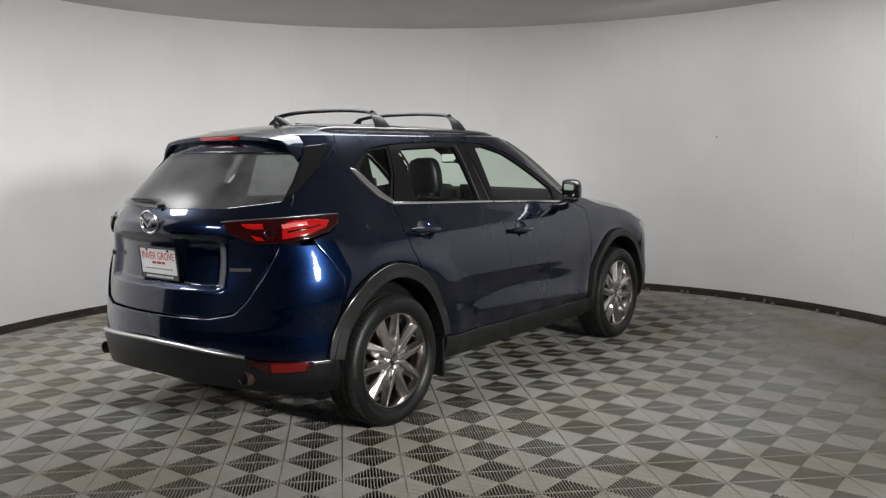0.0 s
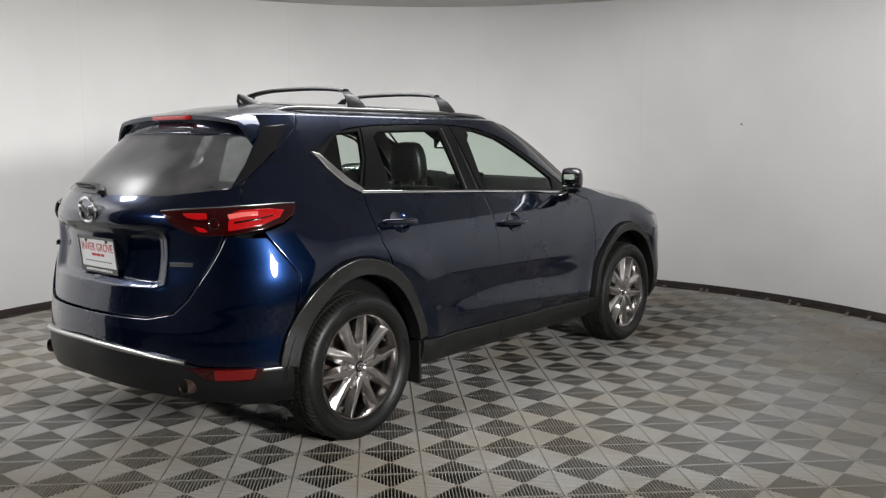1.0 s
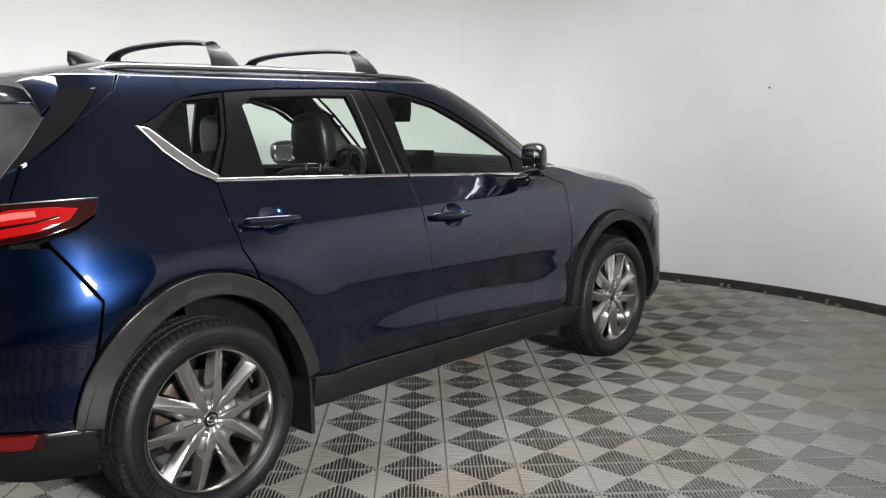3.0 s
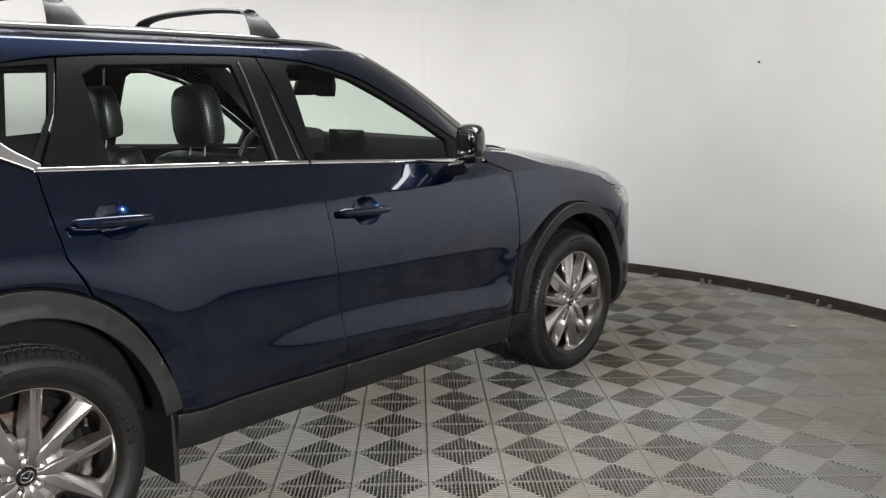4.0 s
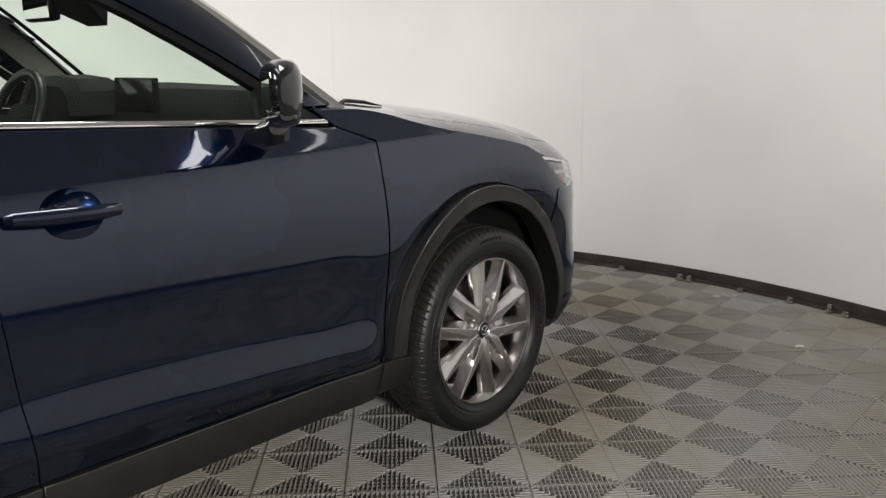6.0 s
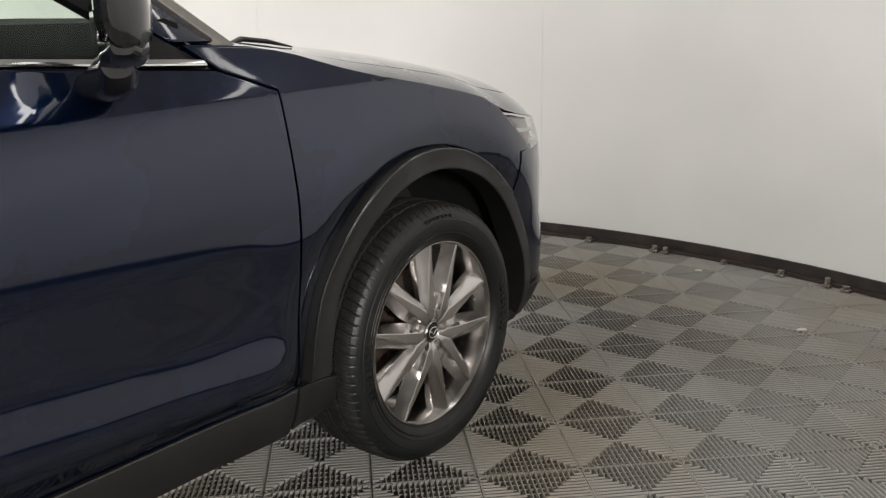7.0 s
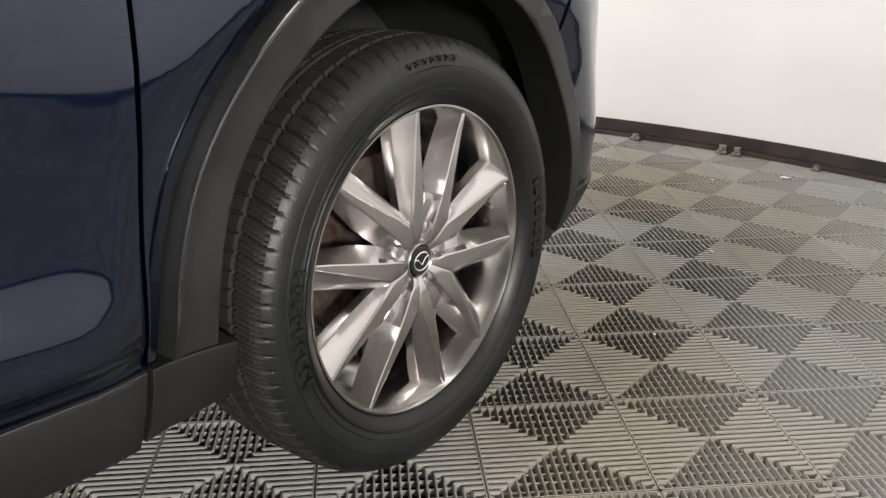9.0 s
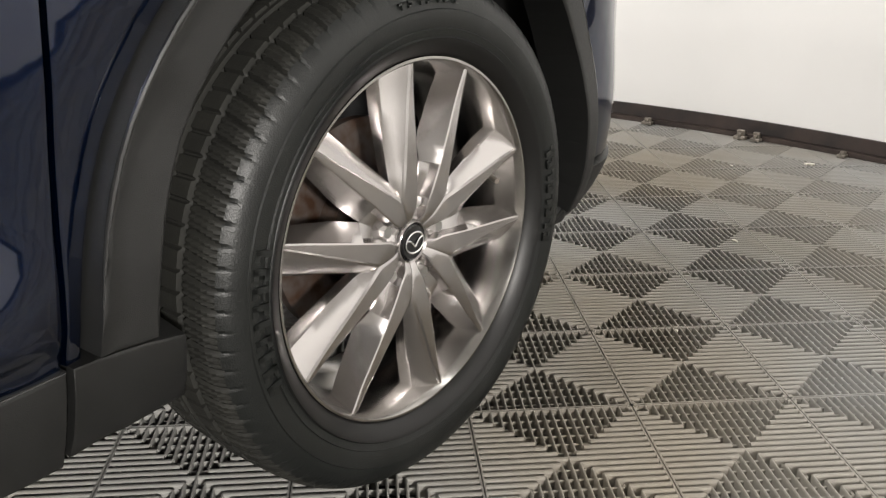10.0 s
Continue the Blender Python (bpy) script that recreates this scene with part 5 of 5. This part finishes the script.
for s in (-1, 1):
    bm = bmesh.new()
    rows = []
    for z in np.linspace(1.13, 1.545, 10):
        w = HALF(z) - .03
        rows.append([bm.verts.new((PILLAR(z) + dx, s * (w - dy), float(z))) for dx, dy in ((-.10, .004), (-.075, .022), (-.015, .040), (.012, .040), (.028, .024))])
    for a, b in zip(rows, rows[1:]):
        for j in range(4):
            bm.faces.new((a[j], a[j + 1], b[j + 1], b[j]))
    part("pillar_lining", bm, HEADLINER, car, "pale grey windscreen pillar lining", smooth=True)
    bm = bmesh.new()
    # the lining stands round the opening of the quarter window
    rows = []
    for x, levels in ((-.45, (1.12, 1.15, 1.22, 1.26)), (-.32, (1.10, 1.20, 1.31, 1.38)), (-.15, (1.10, 1.24, 1.42, 1.50)), (.02, (1.15, 1.275, 1.46, 1.545)), (.115, (1.18, 1.285, 1.472, 1.545)),
                      (.19, (1.19, 1.29, 1.478, 1.545)), (.30, (1.22, 1.30, 1.482, 1.545)), (.335, (1.30, 1.32, 1.484, 1.545))):
        rows.append([bm.verts.new((x + (.25 * max(z - 1.285, 0) if x == .115 else 0), s * (-skin(q_of_x(x, z), z)[1] - .06), z)) for z in levels])
    for k, (a, b) in enumerate(zip(rows, rows[1:])):
        for j in (0, 1, 2) if k < 4 else (0, 2):
            bm.faces.new((a[j], a[j + 1], b[j + 1], b[j]))
    part("rear_pillar_lining", bm, CABIN, car, "dark rear pillar lining", smooth=True)
# door linings, floor pan, bulkheads
for s in (-1, 1):
    bm = bmesh.new()
    rows = []
    for x in np.linspace(.0, 2.15, 12):
        rows.append([bm.verts.new((float(x), s * y, z)) for y, z in ((.70, .38), (.745, .60), (.735, .90), (.755, 1.06), (HALF(BELT(x)) - .035, BELT(x) - .012), (HALF(BELT(x)) - .016, BELT(x) - .010))])
    for a, b in zip(rows, rows[1:]):
        for j in range(5):
            bm.faces.new((a[j], a[j + 1], b[j + 1], b[j]))
    part("door_lining", bm, CABIN, car, "dark door lining", smooth=True)
bm = bmesh.new()
box(bm, .52, 2.2, -.80, .80, .24, .40, .02)
box(bm, -.78, .55, -.44, .44, .34, .50, .02)
box(bm, 2.15, 3.40, -.44, .44, .25, .50, .02)
part("floor_pan", bm, DARK, car, "black underbody")
bm = bmesh.new()
box(bm, 2.17, 2.22, -.70, .70, .4, 1.06)
part("bulkhead", bm, DARK, car)
bm = bmesh.new()
box(bm, -.70, .0, -.45, .45, .50, .95, .02)
box(bm, -.55, -.05, -.66, .66, .93, 1.10, .03)
part("boot_cover", bm, CABIN, car, "dark boot cover")
for s in (-1, 1):
    bm = bmesh.new()
    tube(bm, [(-.80, s * .60, .385), (-.70, s * .60, .375), (-.5, s * .46, .33)], .034, 20, cap=False)
    part("exhaust_pipe", bm, IRON, car, "dull steel tailpipe", smooth=True)
    bm = bmesh.new()
    box(bm, .455, .475, -.86, -.62, .165, .40, .006, Matrix.Diagonal((1, -s, 1, 1)))
    part("mud_flap", bm, CLADDING, car, "black mud flap")
    bm = bmesh.new()
    box(bm, 3.085, 3.19, -.835, -.55, .245, .36, .02, Matrix.Diagonal((1, -s, 1, 1)))
    part("air_deflector", bm, CLADDING, car, "black flap ahead of the front wheel")
bm = bmesh.new()
rows = []
for y in np.linspace(-.70, .70, 13):
    k = abs(y) / .80
    rows.append([bm.verts.new((x, float(y), z)) for x, z in ((2.52 - .36 * k * k, 1.148 - .075 * k), (2.42 - .33 * k * k, 1.15 - .065 * k), (2.36 - .30 * k * k, 1.11 - .04 * k))])
for a, b in zip(rows, rows[1:]):
    for j in range(2):
        bm.faces.new((a[j], b[j], b[j + 1], a[j + 1]))
tube(bm, [(2.30, -.60, 1.135), (2.38, -.555, 1.146), (2.46, -.555, 1.138), (2.54, -.56, 1.122)], .012, 10, .6, radii=[.006, .011, .010, .003])
part("cowl", bm, CLADDING, car, "black scuttle panel with wipers below the windscreen", smooth=True)
bm = bmesh.new()
tube(bm, [(2.30, -.55, 1.135), (2.36, -.30, 1.150), (2.42, .0, 1.157)], .008, 6)
part("front_wiper", bm, CLADDING, car, "black windscreen wiper", smooth=True)


# small fittings at the wall's foot, marks and bits on the floor
def clamp_thing(x, y, tall=0.035, wide=0.02, label="small dull metal clamp on the floor track"):
    d = Vector((x, y, 0)) - BOOTH
    ang = math.degrees(math.atan2(d.y, d.x))
    bm = bmesh.new()
    box(bm, -.02, .012, -wide, wide, 0, .012, .002, seg=1)
    box(bm, -.006, .008, -wide * .7, wide * .7, .010, tall, .002, seg=1)
    bmesh.ops.create_cone(bm, cap_ends=True, segments=10, radius1=.007, radius2=.006, depth=.012, matrix=pose(-.014, 0, .018))
    r = ROUND - .052
    ob = part("rail_clamp", bm, BRASS, m=pose(BOOTH.x + r * math.cos(radians(ang)), BOOTH.y + r * math.sin(radians(ang)), 0, 0, 0, ang), smooth=False)
    return tagged(ob, label, "clamp", "clamps along the wall")


for x, y, t, w in ((5.01, -.50, .034, .022), (5.01, -.56, .034, .018), (5.01, -.878, .022, .014), (4.979, -1.171, .030, .02), (4.943, -1.394, .044, .016), (4.92, -1.48, .026, .022), (5.03, -.12, .026, .02), (4.80, -1.95, .03, .02), (4.72, -2.15, .036, .02)):
    clamp_thing(x, y, t, w)
a = math.atan2(-.80 - BOOTH.y, 4.931 - BOOTH.x)
bm = bmesh.new()
bmesh.ops.create_cone(bm, cap_ends=True, segments=12, radius1=.008, radius2=.006, depth=.008, matrix=pose(BOOTH.x + (ROUND - .002) * math.cos(a), BOOTH.y + (ROUND - .002) * math.sin(a), 1.60, 0, 90, math.degrees(a)))
tagged(part("wall_screw", bm, GREY_INK), "small dark screw head in the white wall", "screw")
for x, y, k in ((4.805, -.817, .022), (4.258, -1.44, .026), (3.934, -.897, .012), (4.62, -.62, .010), (3.36, -1.0, .007)):
    bm = bmesh.new()
    bmesh.ops.create_icosphere(bm, subdivisions=1, radius=k, matrix=Matrix.Translation((x, y, .003)) @ Matrix.Rotation(k * 90, 4, "Z") @ Matrix.Diagonal((1, .5, .25, 1)))
    tagged(part("floor_debris", bm, DEBRIS), "small pale scrap lying on the tiles", "debris")

# the tiles: those along the car's right flank are pieces, the rest of the field is one sheet
fine_v, fine_f = tile_mesh(True)
tile_me = bpy.data.meshes.new("tile")
tile_me.from_pydata(fine_v, [], fine_f)
tile_me.materials.append(TILE)
tile_me.shade_smooth()
tile_me.set_sharp_from_angle(angle=radians(45))
far_v, far_f = tile_mesh(False)
far_v = np.array(far_v)
near, far = [], []
for i in range(-24, 25):
    for j in range(-26, 18):
        c = Vector((TILE_O[0], TILE_O[1], 0)) + u_ax * SIDE * (i + .5) + v_ax * SIDE * (j + .5)
        out = (c - BOOTH).length
        ang = math.degrees(math.atan2(c.y - BOOTH.y, c.x - BOOTH.x))
        walled = SEAMS[0] - 2 < ang < 163
        if (walled and out > ROUND + .1) or (not walled and (out > 6.6)):
            continue
        d = math.hypot(max(abs(c.x - 3.0) - .6, 0), max(abs(c.y + 1.35) - .35, 0))
        near.append((d, c))
near.sort(key=lambda e: e[0])
cut = near[300][0]
for d, c in near:
    m = Matrix.Translation(c) @ Matrix.Rotation(TURN_TILE, 4, "Z")
    if d < cut:
        ob = new("tile", tile_me)
        ob.parent, ob.matrix_basis = floor, m
    else:
        far.append(np.array(m))
fv, ff = [], []
k = len(far_v)
for n, m in enumerate(far):
    fv.append(far_v @ m[:3, :3].T + m[:3, 3])
fv = np.concatenate(fv)
ff = [tuple(i + n * k for i in f) for n in range(len(far)) for f in far_f]
field = raw("tile_field", fv.tolist(), ff, TILE_FAR, floor, "grey ribbed tiles farther off")
field["kind"] = "stuff"
